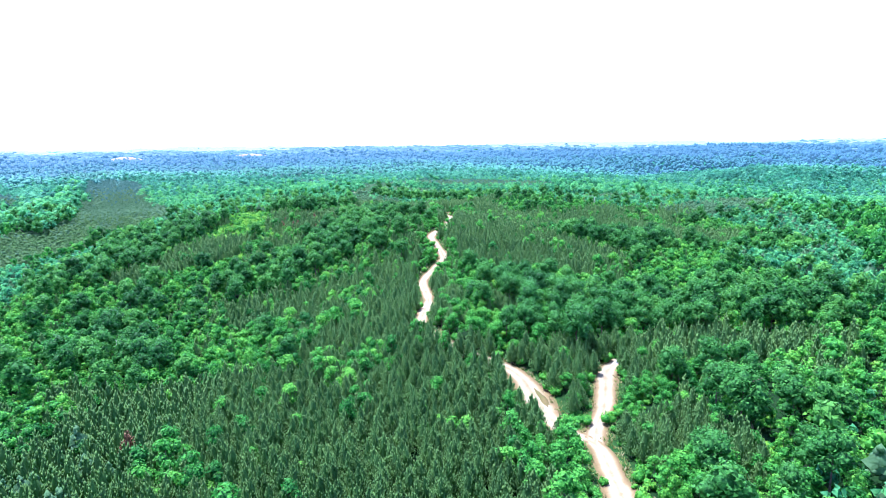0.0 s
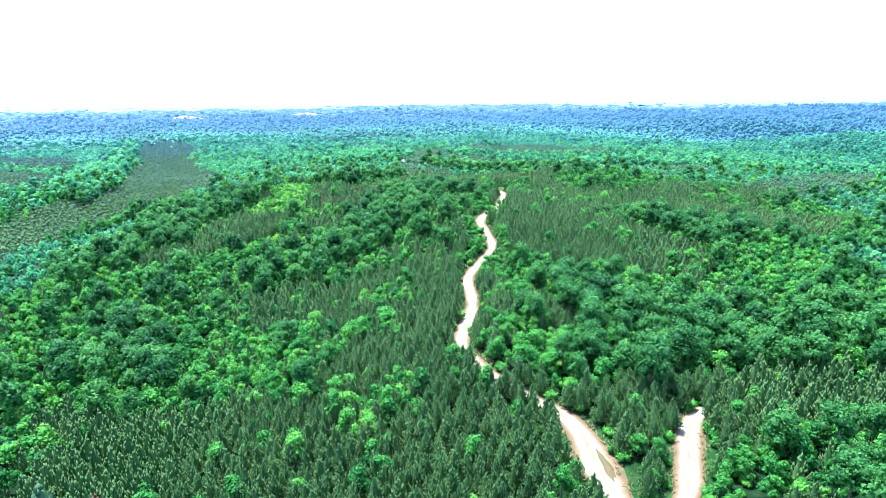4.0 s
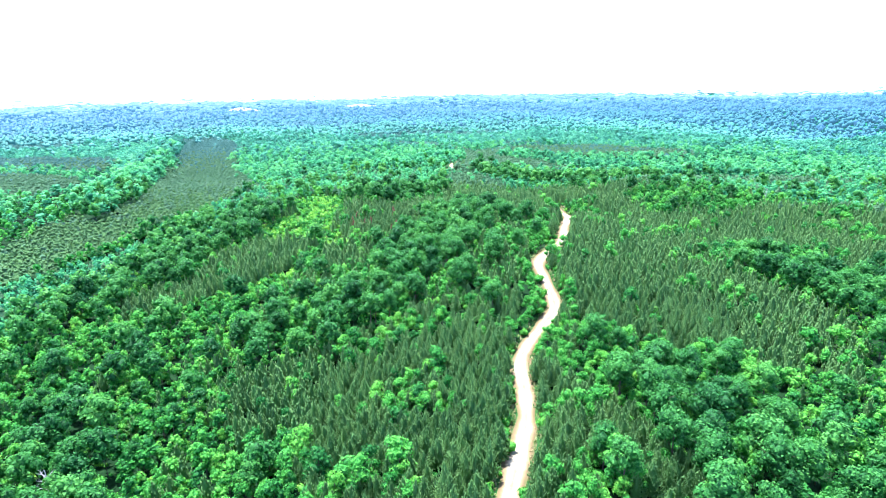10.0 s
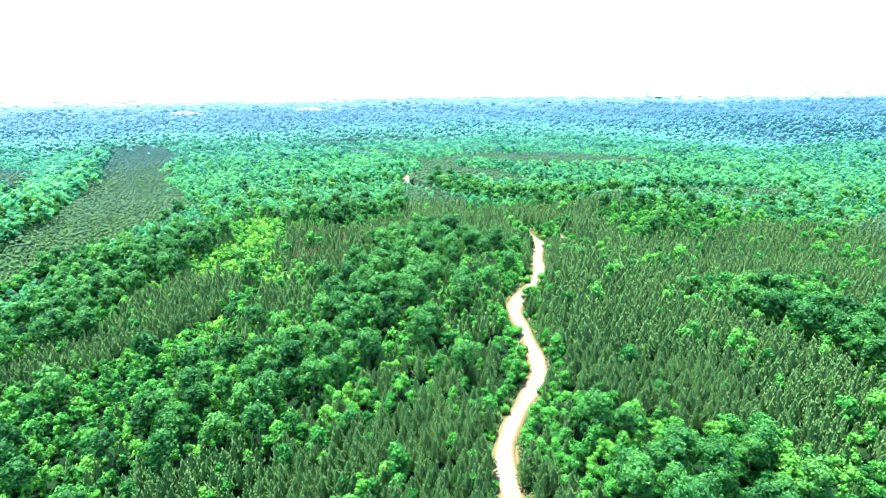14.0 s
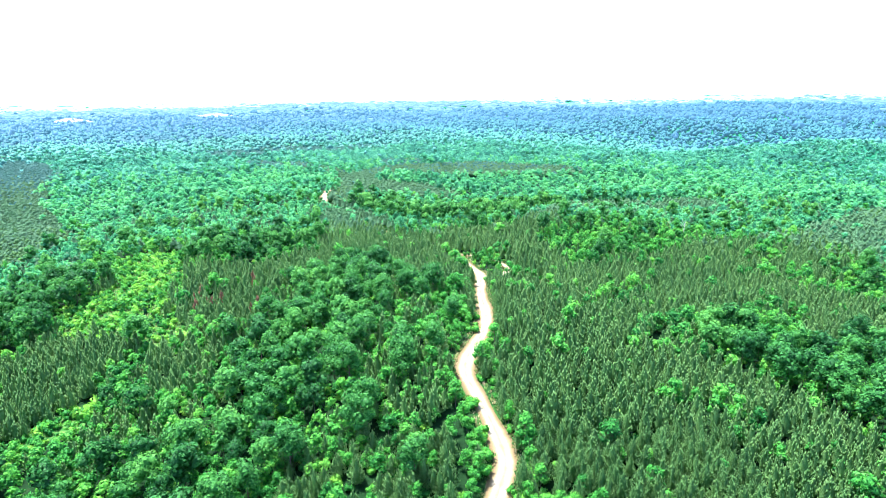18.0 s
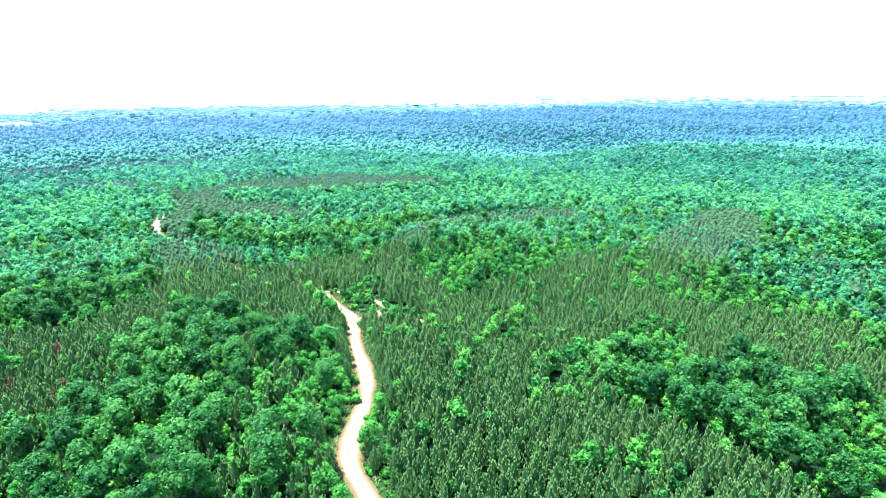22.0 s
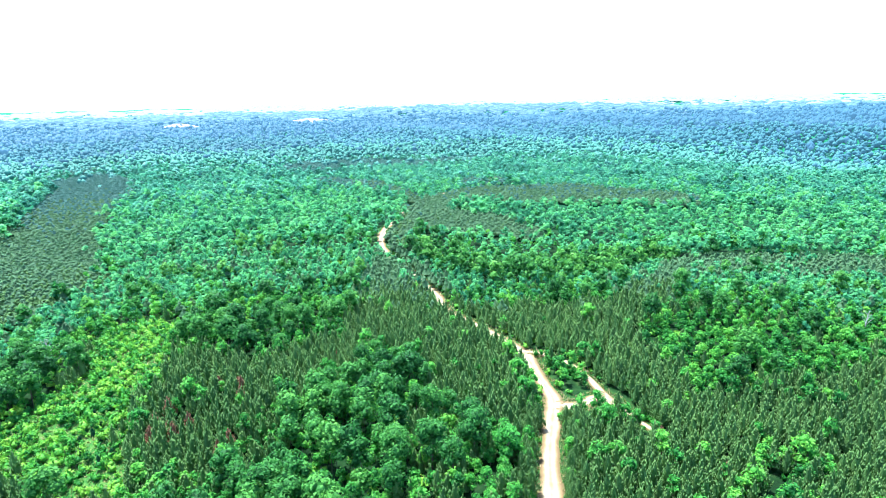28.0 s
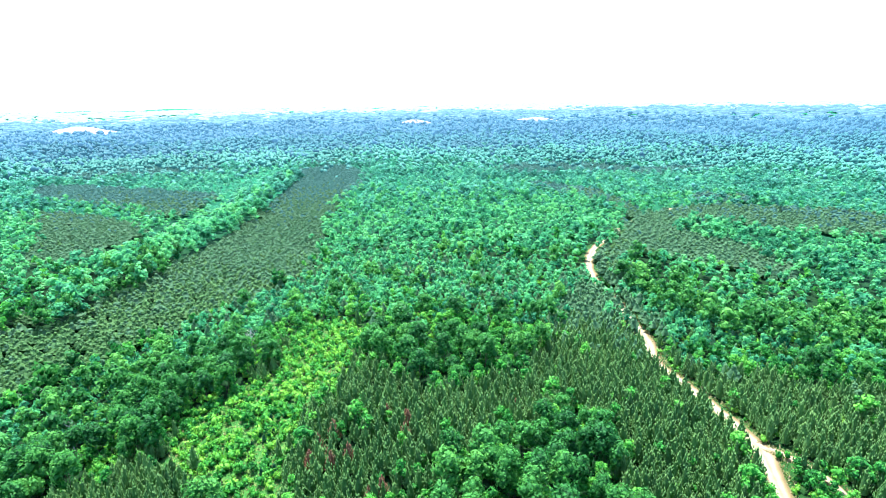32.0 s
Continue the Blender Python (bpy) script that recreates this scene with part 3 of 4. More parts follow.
def join(parts):
    V, F, T, M, n = [], [], [], [], 0
    for v, f, t, m in parts:
        V.append(v), F.append(f + n), T.append(np.broadcast_to(t, len(v))), M.append(np.full(len(f), m))
        n += len(v)
    return np.vstack(V), np.vstack(F), np.concatenate(T), np.concatenate(M)


def leaves(r, centres, radii, squash, count, size, droop=0.0):
    """Loose leaf sprays standing out of rounded masses of foliage."""
    pick = r.integers(0, len(centres), count)
    d = r.normal(size=(count, 3))
    d[:, 2] = np.abs(d[:, 2]) * 1.2 - 0.25 * np.abs(d[:, 0])
    d /= np.linalg.norm(d, axis=1)[:, None]
    c = centres[pick] + d * (radii[pick] * r.uniform(0.82, 1.15, count))[:, None] * np.array([1, 1, squash])
    out = d + r.normal(size=(count, 3)) * 0.55
    u = np.cross(out, r.normal(size=(count, 3)))
    u /= np.linalg.norm(u, axis=1)[:, None]
    w = np.cross(out, u)
    w /= np.linalg.norm(w, axis=1)[:, None]
    w[:, 2] -= droop
    s = (size * r.uniform(0.6, 1.3, count))[:, None]
    v = np.stack([c + u * s * 0.7 + [0, 0, 0.75] * s, c - u * s * 0.6 + w * s * 0.7, c - u * s * 0.5 - w * s * 0.7], 1).reshape(-1, 3)
    # Top light put in the tint: upward-facing sprays lighter.
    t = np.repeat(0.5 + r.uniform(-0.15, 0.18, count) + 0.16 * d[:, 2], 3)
    return v, np.arange(count * 3).reshape(-1, 3), t, 0


def lump(r, centre, radius, squash, tone, base=None):
    bv, bf = base or (ICO_V, ICO_F)
    v = bv * (1 + r.uniform(-0.22, 0.22, (len(bv), 1))) * radius * np.array([1, 1, squash]) + centre
    return v, bf, tone + r.uniform(-0.1, 0.1, len(bv)), 0


def stem(height, r0, r1, lean=(0, 0), sides=4, slot=1, z0=-0.5):
    a = np.arange(sides) * 2 * np.pi / sides
    ring = np.stack([np.cos(a), np.sin(a), 0 * a], 1)
    v = np.vstack([ring * r0 + [0, 0, z0], ring * r1 + [lean[0], lean[1], height]])
    k = np.arange(sides)
    f = np.vstack([np.stack([k, (k + 1) % sides, (k + 1) % sides + sides], 1), np.stack([k, (k + 1) % sides + sides, k + sides], 1)])
    return v, f, 0.5, slot


def limb(p, q, r0, r1, sides=3, slot=1):
    p, q = np.array(p, float), np.array(q, float)
    d = (q - p) / np.linalg.norm(q - p)
    u = np.cross(d, [0.3, 0.2, 1.0])
    u /= np.linalg.norm(u)
    w = np.cross(d, u)
    a = np.arange(sides) * 2 * np.pi / sides
    ring = np.cos(a)[:, None] * u + np.sin(a)[:, None] * w
    v = np.vstack([p + ring * r0, q + ring * r1])
    k = np.arange(sides)
    f = np.vstack([np.stack([k, (k + 1) % sides, (k + 1) % sides + sides], 1), np.stack([k, (k + 1) % sides + sides, k + sides], 1)])
    return v, f, 0.5, slot


def sprays(r, lobes, count, size, squash=1.2, rough=0.42):
    """Leaf sprays lying over rounded lobes (x, y, z, radius) of a crown, roof-like, uneven and ragged."""
    pick = r.choice(len(lobes), count, p=lobes[:, 3] ** 2 / (lobes[:, 3] ** 2).sum())
    d = r.normal(size=(count, 3))
    d[:, 2] = np.abs(d[:, 2]) - 0.55 * r.uniform(0, 1, count)
    d /= np.linalg.norm(d, axis=1)[:, None]
    ripple = 1 + 0.13 * np.sin(5 * d[:, 0] + 3 * pick) * np.sin(5 * d[:, 1] + 2 * pick) + r.uniform(-0.12, 0.14, count)
    c = lobes[pick, :3] + d * (lobes[pick, 3] * ripple)[:, None] * np.array([1, 1, squash])
    out = d + r.normal(size=(count, 3)) * rough
    u = np.cross(out, r.normal(size=(count, 3)))
    u /= np.linalg.norm(u, axis=1)[:, None]
    w = np.cross(out, u)
    w /= np.linalg.norm(w, axis=1)[:, None]
    z = (size * r.uniform(0.6, 1.35, count))[:, None]
    v = np.stack([c + u * z, c - u * z * 0.6 + w * z * 0.85, c - u * z * 0.6 - w * z * 0.85], 1).reshape(-1, 3)
    # Painted crown light: upward and outer sprays lighter, sunken ones darker.
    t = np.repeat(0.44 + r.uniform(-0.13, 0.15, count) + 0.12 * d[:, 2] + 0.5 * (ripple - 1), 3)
    return v, np.arange(count * 3).reshape(-1, 3), t, 0


def hardwood_crown(r, lod, tall):
    """Broadleaf crown: a few rounded lobes roofed with leaf sprays, inner shade put in the tint, with gaps between."""
    H, R = (16.0, 4.4) if tall else (8.0, 2.35)
    low = 0.34 if tall else 0.18
    n = (9 if tall else 6, 7 if tall else 5, 4 if tall else 3)[lod]
    lobes = [(0.0, 0.0, H * (0.82 if tall else 0.78), R * 0.50)]
    for k in range(n - 1):
        a = k * 2.4 + r.uniform(-0.5, 0.5)
        up = (k + 0.4) / n
        out = R * r.uniform(0.45, 0.68) * (1 - 0.35 * up)
        lobes.append((math.cos(a) * out, math.sin(a) * out, H * (low + 0.12 + (0.80 - low) * up * r.uniform(0.85, 1.1)), R * r.uniform(0.36, 0.52)))
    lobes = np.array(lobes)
    # Lobe cores get a dark tint for the shade inside the crown.
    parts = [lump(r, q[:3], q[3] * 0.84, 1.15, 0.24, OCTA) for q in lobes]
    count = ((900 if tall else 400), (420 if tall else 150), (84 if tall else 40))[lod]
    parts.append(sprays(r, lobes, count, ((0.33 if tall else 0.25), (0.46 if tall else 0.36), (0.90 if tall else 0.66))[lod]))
    return parts, H


def hardwood_trunk(r, H, tall):
    parts = [stem(H * 0.8, 0.26 if tall else 0.10, 0.05, (r.uniform(-.4, .4), r.uniform(-.4, .4)), 6)]
    for k in range(7 if tall else 5):
        z, a = H * (0.3 + 0.07 * k), k * 2.3
        reach = H * 0.2
        parts.append(limb((0, 0, z), (math.cos(a) * reach, math.sin(a) * reach, z + reach * 0.9), 0.07 if tall else 0.04, 0.02))
    return parts


def pine_crown(r, lod):
    """Young pine: a slim cone of upturned boughs, each ending in a soft upright tuft of needles."""
    H, R = 7.6, 1.85
    rings = ((0.10, 0.50), (0.38, 0.55), (0.68, 0.34), (0.93, 0.03)) if lod == 0 else ((0.12, 0.62), (0.52, 0.50), (0.93, 0.03)) if lod == 1 else ((0.52, 1.15), (0.70, 0.78), (0.84, 0.06))
    core = []
    n = 6 if lod == 0 else 5
    for k, (z, q) in enumerate(rings):
        a = np.arange(n) * 2 * np.pi / n + k * 0.5
        rr = R * q * (1 + r.uniform(-0.25, 0.25, n))
        core.append(np.stack([np.cos(a) * rr, np.sin(a) * rr, np.full(n, H * z) + r.uniform(-.25, .25, n)], 1))
    v = np.vstack(core)
    f = [t for q in range(len(core) - 1) for k in range(n) for t in
         ((q * n + k, q * n + (k + 1) % n, (q + 1) * n + (k + 1) % n), (q * n + k, (q + 1) * n + (k + 1) % n, (q + 1) * n + k))]
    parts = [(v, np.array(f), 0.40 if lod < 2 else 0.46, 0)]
    n = (100, 30, 12)[lod]
    up = 1 - np.sqrt(r.uniform(0.0, 0.96, n))
    up[:3] = (0.98, 0.90, 0.84)
    a = np.arange(n) * 2.4 + r.uniform(-0.4, 0.4, n)
    rad = R * (1 - up ** 1.7) * r.uniform(0.62, 1.12, n) + 0.04
    out = np.stack([np.cos(a), np.sin(a), 0 * a], 1)
    side = np.stack([-np.sin(a), np.cos(a), 0 * a], 1)
    tall = (0.80, 1.15, 1.35)[lod] * r.uniform(0.65, 1.25, n) * (1.15 - 0.3 * up)
    wide = (0.16, 0.26, 0.66)[lod] * r.uniform(0.75, 1.25, n)
    foot = out * rad[:, None] + np.stack([0 * a, 0 * a, H * (0.12 + 0.78 * up)], 1)
    tip = foot + out * (0.28 * tall * (1 - up))[:, None] + np.stack([0 * a, 0 * a, tall], 1)
    o, q = out * wide[:, None], side * wide[:, None]
    mid = foot + (tip - foot) * 0.22
    inner = foot - out * (0.6 * rad)[:, None] - np.stack([0 * a, 0 * a, 0.25 * tall], 1)
    vs = np.stack([mid + o, mid + q, mid - o, mid - q, tip, inner], 1).reshape(-1, 3)
    fs = (np.array([(0, 1, 4), (1, 2, 4), (2, 3, 4), (3, 0, 4), (1, 0, 5), (0, 3, 5)])[None] + (np.arange(n) * 6)[:, None, None]).reshape(-1, 3)
    # Inner shade put in the tint: inward points darker; tips and upper tufts lighter.
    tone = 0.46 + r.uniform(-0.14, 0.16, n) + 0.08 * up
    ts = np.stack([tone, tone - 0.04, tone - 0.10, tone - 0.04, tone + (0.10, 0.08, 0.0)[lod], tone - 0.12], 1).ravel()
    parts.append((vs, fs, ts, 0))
    if lod < 2:  # single shoots that break the outline
        m = (80, 12)[lod]
        up, a = 1 - np.sqrt(r.uniform(0.0, 0.95, m)), r.uniform(0, 6.28, m)
        out = np.stack([np.cos(a), np.sin(a), 0 * a], 1)
        p = out * (R * (1 - up ** 1.7) * r.uniform(0.8, 1.2, m) + 0.05)[:, None] + np.stack([0 * a, 0 * a, H * (0.14 + 0.80 * up)], 1)
        s = np.stack([-np.sin(a), np.cos(a), 0 * a], 1) * (0.07, 0.11)[lod]
        vs = np.stack([p - s, p + s, p + out * 0.25 + np.stack([0 * a, 0 * a, r.uniform(0.6, 1.1, m)], 1)], 1).reshape(-1, 3)
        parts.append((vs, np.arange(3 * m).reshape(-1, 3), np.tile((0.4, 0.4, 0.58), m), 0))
    return parts, H


def bush_crown(r, lod):
    n = (4, 2, 1)[lod]
    cs = np.array([(r.uniform(-.8, .8), r.uniform(-.8, .8), r.uniform(0.5, 1.2)) for _ in range(n)])
    rs = r.uniform(0.7, 1.1, n)
    # Inner masses tinted darker than the sprays, as painted inside shade.
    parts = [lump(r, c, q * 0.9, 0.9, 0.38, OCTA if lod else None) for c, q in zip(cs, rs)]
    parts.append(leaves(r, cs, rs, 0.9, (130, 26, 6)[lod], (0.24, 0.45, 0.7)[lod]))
    return parts, 2.2


def dome(r, lod):
    """A far crown: a low heap of three or four rounded lobes."""
    n = int(r.integers(3, 5))
    c = np.stack([r.uniform(-0.5, 0.5, n), r.uniform(-0.5, 0.5, n), r.uniform(0.25, 0.75, n)], 1)
    c[0] = (0, 0, 0.7)
    return [lump(r, p, q, 0.85, 0.5, OCTA) for p, q in zip(c, r.uniform(0.42, 0.75, n))], 1.0


tr = np.random.default_rng(21)
KINDS = {"pine": lambda lod: pine_crown(tr, lod), "young": lambda lod: hardwood_crown(tr, lod, False),
         "tall": lambda lod: hardwood_crown(tr, lod, True), "bush": lambda lod: bush_crown(tr, lod)}
STEMS = {"pine": lambda H: [stem(H * 0.92, 0.11, 0.02, (0, 0), 5)], "young": lambda H: hardwood_trunk(tr, H, False),
         "tall": lambda H: hardwood_trunk(tr, H, True), "bush": lambda H: [limb((0, 0, -.2), (.4, .2, .9), .05, .02), limb((0, 0, -.2), (-.4, .1, .9), .05, .02), limb((0, 0, -.2), (.1, -.4, .9), .05, .02)]}
# Pine and young take the haze-tinted colours; tall and bush keep their own.
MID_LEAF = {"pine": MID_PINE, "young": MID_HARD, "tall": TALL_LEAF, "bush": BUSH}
LEAF = {"pine": NEEDLES, "young": HARD, "tall": TALL_LEAF, "bush": BUSH}
TEMPLATES = {}
for kind, make in KINDS.items():
    for lod in (0, 1, 2):
        for variant in range(5 if lod == 0 else 6):
            crown, H = make(lod)
            trunk = STEMS[kind](H) if lod == 0 else ([stem(H * 0.6, 0.10, 0.05, (0, 0), 3)] if lod == 1 else [])
            TEMPLATES[kind, lod, variant] = (join(crown), join(trunk) if trunk else None, H)
DOMES = [join(dome(tr, 3)[0]) for _ in range(8)]


def spread(name, spots, templates, mats, label, category, flat=False):
    """All the spots (x, y, z, size, height factor, turn, tint) planted with the templates, as one mesh."""
    if len(spots) == 0:
        return
    pick = rng.integers(0, len(templates), len(spots))
    V, F, T, M, n = [], [], [], [], 0
    for k, (v, f, t, m) in enumerate(templates):
        s = spots[pick == k]
        if len(s) == 0:
            continue
        c, q = np.cos(s[:, 5])[:, None], np.sin(s[:, 5])[:, None]
        x = (v[None, :, 0] * c - v[None, :, 1] * q) * s[:, 3, None] + s[:, 0, None]
        y = (v[None, :, 0] * q + v[None, :, 1] * c) * s[:, 3, None] + s[:, 1, None]
        z = v[None, :, 2] * s[:, 4, None] + s[:, 2, None]
        V.append(np.stack([x, y, z], 2).reshape(-1, 3))
        F.append((f[None] + (np.arange(len(s)) * len(v))[:, None, None]).reshape(-1, 3) + n)
        T.append((t[None] + s[:, 6, None]).ravel())
        M.append(np.tile(m, len(s)))
        n += len(s) * len(v)
    me = grid_mesh(name, np.vstack(V), np.vstack(F), mats, [("tint", np.concatenate(T))], True, np.concatenate(M))
    return tagged(new(name, me), label, category, "", "stuff")


def jitter(x0, x1, y0, y1, step):
    gx, gy = np.meshgrid(np.arange(x0, x1, step), np.arange(y0, y1, step))
    gx, gy = gx.ravel(), gy.ravel()
    return gx + rng.uniform(-.5, .5, len(gx)) * step, gy + rng.uniform(-.5, .5, len(gx)) * step


def spots_of(x, y, low, high, swing=0.25, wide=0.12):
    n = len(x)
    h = rng.uniform(low, high, n)
    return np.stack([x, y, land(x, y), h * rng.uniform(1 - wide, 1 + wide, n), h, rng.uniform(0, 6.28, n), rng.uniform(-swing, swing, n)], 1)


def close_zone(x, y):
    return (np.abs(x) < 62) & (y > 80) & (y < 300)


def near_block(x, y):
    """The country that the eye passes over."""
    return (x > -235) & (x < 60 + 0.55 * y) & (x < 275) & (y > -30) & (y < 600)


def ahead(x, y):
    """The wide fan of country that lies ahead of the start."""
    return (np.abs(np.degrees(np.arctan2(x, y - 120))) < 69) | ((np.abs(x) < 420) & (y > -90))


# all near trees: kind by stand
near_trees = {k: [] for k in KINDS}
for kind, step in (("pine", 2.75), ("young", 3.6), ("tall", 6.4), ("bush", 2.7)):
    x, y = jitter(-235, 275, -30, 600, step)
    k = near_block(x, y)
    x, y = x[k], y[k]
    c, g = cover(x + rng.normal(0, 2.0, len(x)), y + rng.normal(0, 2.0, len(x))), road_gap(x, y)
    luck = rng.uniform(0, 1, len(x))
    patch = np.sin(x / 11 + 1.7 * np.sin(y / 17)) * np.sin(y / 13 + np.sin(x / 19))  # where volunteers gather
    patch = np.where((x < -105) | ((y > 440) & (x < 60)), np.minimum(patch, 0.4), patch)
    mixed = (x > -110) & (x < -8) & (y > 250) & (y < 470) & (c == 0)
    if kind == "pine":
        keep = ((c == 1) & (luck < np.where(patch > 0.5, 0.55, 0.96))) | (mixed & (luck < 0.45)) | ((c == 0) & ~mixed & (luck < 0.06))
        keep &= g > np.where((y > 152) & (y < 184), 0.2, 1.0) * np.where((y > 100) & (y < 152), 2.4, np.where(y < 168, 1.2, np.where(y > 530, 0.4, 1.4)))
        spots = spots_of(x[keep], y[keep], 0.78, 1.16, 0.22)
    elif kind == "young":
        keep = ((c == 0) & (luck < np.where(mixed, 0.62, 0.93))) | ((c == 1) & (luck < np.where(patch > 0.5, 0.6, 0.075))) | ((c == 3) & (luck < 0.6)) | ((c == 2) & (luck < np.where(x < -50, 0.20, 0.6)))
        keep &= g > np.where(y < 168, 3.0, np.where(y > 530, 0.8, np.where((y > 426) & (x > 8), 0.9, 2.1)))
        spots = spots_of(x[keep], y[keep], 0.0, 1.0, 0.42, 0.2)
        spots[:, 3:5] *= (0.62 + 0.50 * spots[:, 4:5] ** 2) / np.maximum(spots[:, 4:5], 1e-3)
        spots[:, 3] *= 1.1
        own = cover(spots[:, 0], spots[:, 1])
        spots[own == 1, 3:5] *= rng.uniform(0.9, 1.35, (int((own == 1).sum()), 1))
        spots[own == 2, 3:5] *= 0.55
    elif kind == "tall":
        keep = ((c == 3) & (luck < 0.72)) | ((c == 0) & (luck < 0.10))
        keep &= g > 7
        spots = spots_of(x[keep], y[keep], 0.58, 1.0, 0.34, 0.12)
        spots[:, 3] *= 1.12
    else:
        keep = ((c == 2) & (luck < 0.93)) | ((c != 2) & (c != 4) & (g < 4) & (luck < 0.5)) | ((c == 1) & (luck < 0.09)) | ((c == 0) & (luck < 0.28)) | ((c == 3) & (luck < 0.45))
        keep &= g > 0.9
        spots = spots_of(x[keep], y[keep], 0.4, 1.5, 0.48, 0.2)
        spots[cover(spots[:, 0], spots[:, 1]) == 2, 3:5] *= 1.25
    near_trees[kind] = spots

LABELS = {"pine": ("young pine with olive-green needles in the plantation", "pine tree", "plantation pines", "pine_tree"),
          "young": ("bright green young broadleaf tree among the pines", "tree", "young broadleaf trees", "broadleaf_tree"),
          "tall": ("tall dark green broadleaf tree in the hollow", "tree", "tall broadleaf trees", "tall_tree"),
          "bush": ("leafy yellow-green bush beside the dirt track", "bush", "roadside bushes", "bush")}
STUFF = {"pine": ("pine_plantation", "dense plantation of young olive-green pines"), "young": ("young_woods", "thick young broadleaf woods in bright green leaf"),
         "tall": ("old_woods", "tall dark broadleaf woods along the hollows"), "bush": ("brush", "low yellow-green brush and saplings")}

for kind, spots in near_trees.items():
    x, y = spots[:, 0], spots[:, 1]
    # the trees beside the track stand as things of their own
    along = (y > 88) & (y < 420)
    rank = road_gap(x, y) + np.where(along, 0, 1e6)
    order = np.argsort(rank)
    count = {"pine": 300, "young": 280, "tall": 90, "bush": 200}[kind]
    single = np.zeros(len(spots), bool)
    single[order[:count]] = True
    label, category, group, obname = LABELS[kind]
    bases = []
    for v in range(5):
        (cv, cf, ct, cm), (sv, sf, st, sm), H = TEMPLATES[kind, 0, v]
        thing = new(obname)
        crown = new("crown", grid_mesh("crown", cv, cf, [LEAF[kind]], [("tint", ct)], True))
        trunk = new("trunk", grid_mesh("trunk", sv, sf, [BARK], (), False))
        crown.parent = trunk.parent = thing
        tagged(thing, label, category, group)
        bases.append(thing)
    for k, s in enumerate(spots[single]):
        m = Matrix.LocRotScale(s[:3], Euler((0, 0, s[5])), (s[3], s[3], s[4]))
        if k < 5:
            bases[k].matrix_basis = m
        else:
            copy_thing(bases[k % 5], Matrix.LocRotScale(s[:3], Euler((0, 0, s[5])), (s[3] / bases[k % 5].scale[0], s[3] / bases[k % 5].scale[1], s[4] / bases[k % 5].scale[2])))
    rest = spots[~single]
    cz = close_zone(rest[:, 0], rest[:, 1])
    mz = (rest[:, 0] > -190) & (rest[:, 0] < np.where(rest[:, 1] > 300, 215, 150)) & (rest[:, 1] > 60) & (rest[:, 1] < 530) & ~cz
    mz &= np.hypot(rest[:, 0] * 0.6, rest[:, 1] - 300) + rng.normal(0, 18, len(rest)) < 225
    name, text = STUFF[kind]
    for lod, part_spots in ((0, rest[cz]), (1, rest[mz]), (2, rest[~cz & ~mz])):
        temps = []
        for v in range(5 if lod == 0 else 6):
            crown, trunk, H = TEMPLATES[kind, lod, v]
            pieces = [(crown[0], crown[1], crown[2], 0)] + ([(trunk[0], trunk[1], trunk[2], 1)] if trunk else [])
            temps.append(join(pieces))
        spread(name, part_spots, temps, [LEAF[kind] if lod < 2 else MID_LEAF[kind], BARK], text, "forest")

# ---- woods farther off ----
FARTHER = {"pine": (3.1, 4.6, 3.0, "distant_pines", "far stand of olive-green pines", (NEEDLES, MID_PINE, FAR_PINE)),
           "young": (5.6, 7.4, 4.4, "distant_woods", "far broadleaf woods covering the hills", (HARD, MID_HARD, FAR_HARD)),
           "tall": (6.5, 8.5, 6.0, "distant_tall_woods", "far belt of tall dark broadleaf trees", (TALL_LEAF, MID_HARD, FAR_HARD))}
# Past about 440 m the materials with haze in their colour take over.
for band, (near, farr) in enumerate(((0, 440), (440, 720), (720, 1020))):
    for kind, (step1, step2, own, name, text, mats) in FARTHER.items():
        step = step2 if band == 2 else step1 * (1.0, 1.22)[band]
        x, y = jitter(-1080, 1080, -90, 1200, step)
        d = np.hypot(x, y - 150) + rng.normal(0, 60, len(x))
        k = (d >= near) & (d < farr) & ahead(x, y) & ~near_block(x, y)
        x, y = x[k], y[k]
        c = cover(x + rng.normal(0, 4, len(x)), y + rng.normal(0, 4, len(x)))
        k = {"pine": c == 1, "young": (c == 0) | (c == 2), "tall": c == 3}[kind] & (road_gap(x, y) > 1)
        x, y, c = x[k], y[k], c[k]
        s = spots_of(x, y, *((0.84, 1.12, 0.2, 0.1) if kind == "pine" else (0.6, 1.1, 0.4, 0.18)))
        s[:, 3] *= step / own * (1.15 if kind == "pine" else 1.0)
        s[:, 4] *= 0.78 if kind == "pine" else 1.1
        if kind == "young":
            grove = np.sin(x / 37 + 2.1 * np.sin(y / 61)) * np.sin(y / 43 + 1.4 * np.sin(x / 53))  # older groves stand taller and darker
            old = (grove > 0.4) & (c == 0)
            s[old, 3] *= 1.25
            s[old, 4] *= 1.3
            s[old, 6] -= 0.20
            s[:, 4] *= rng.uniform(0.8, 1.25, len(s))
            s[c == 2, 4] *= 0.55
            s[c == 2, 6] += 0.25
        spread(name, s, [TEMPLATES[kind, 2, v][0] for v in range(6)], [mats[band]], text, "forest")

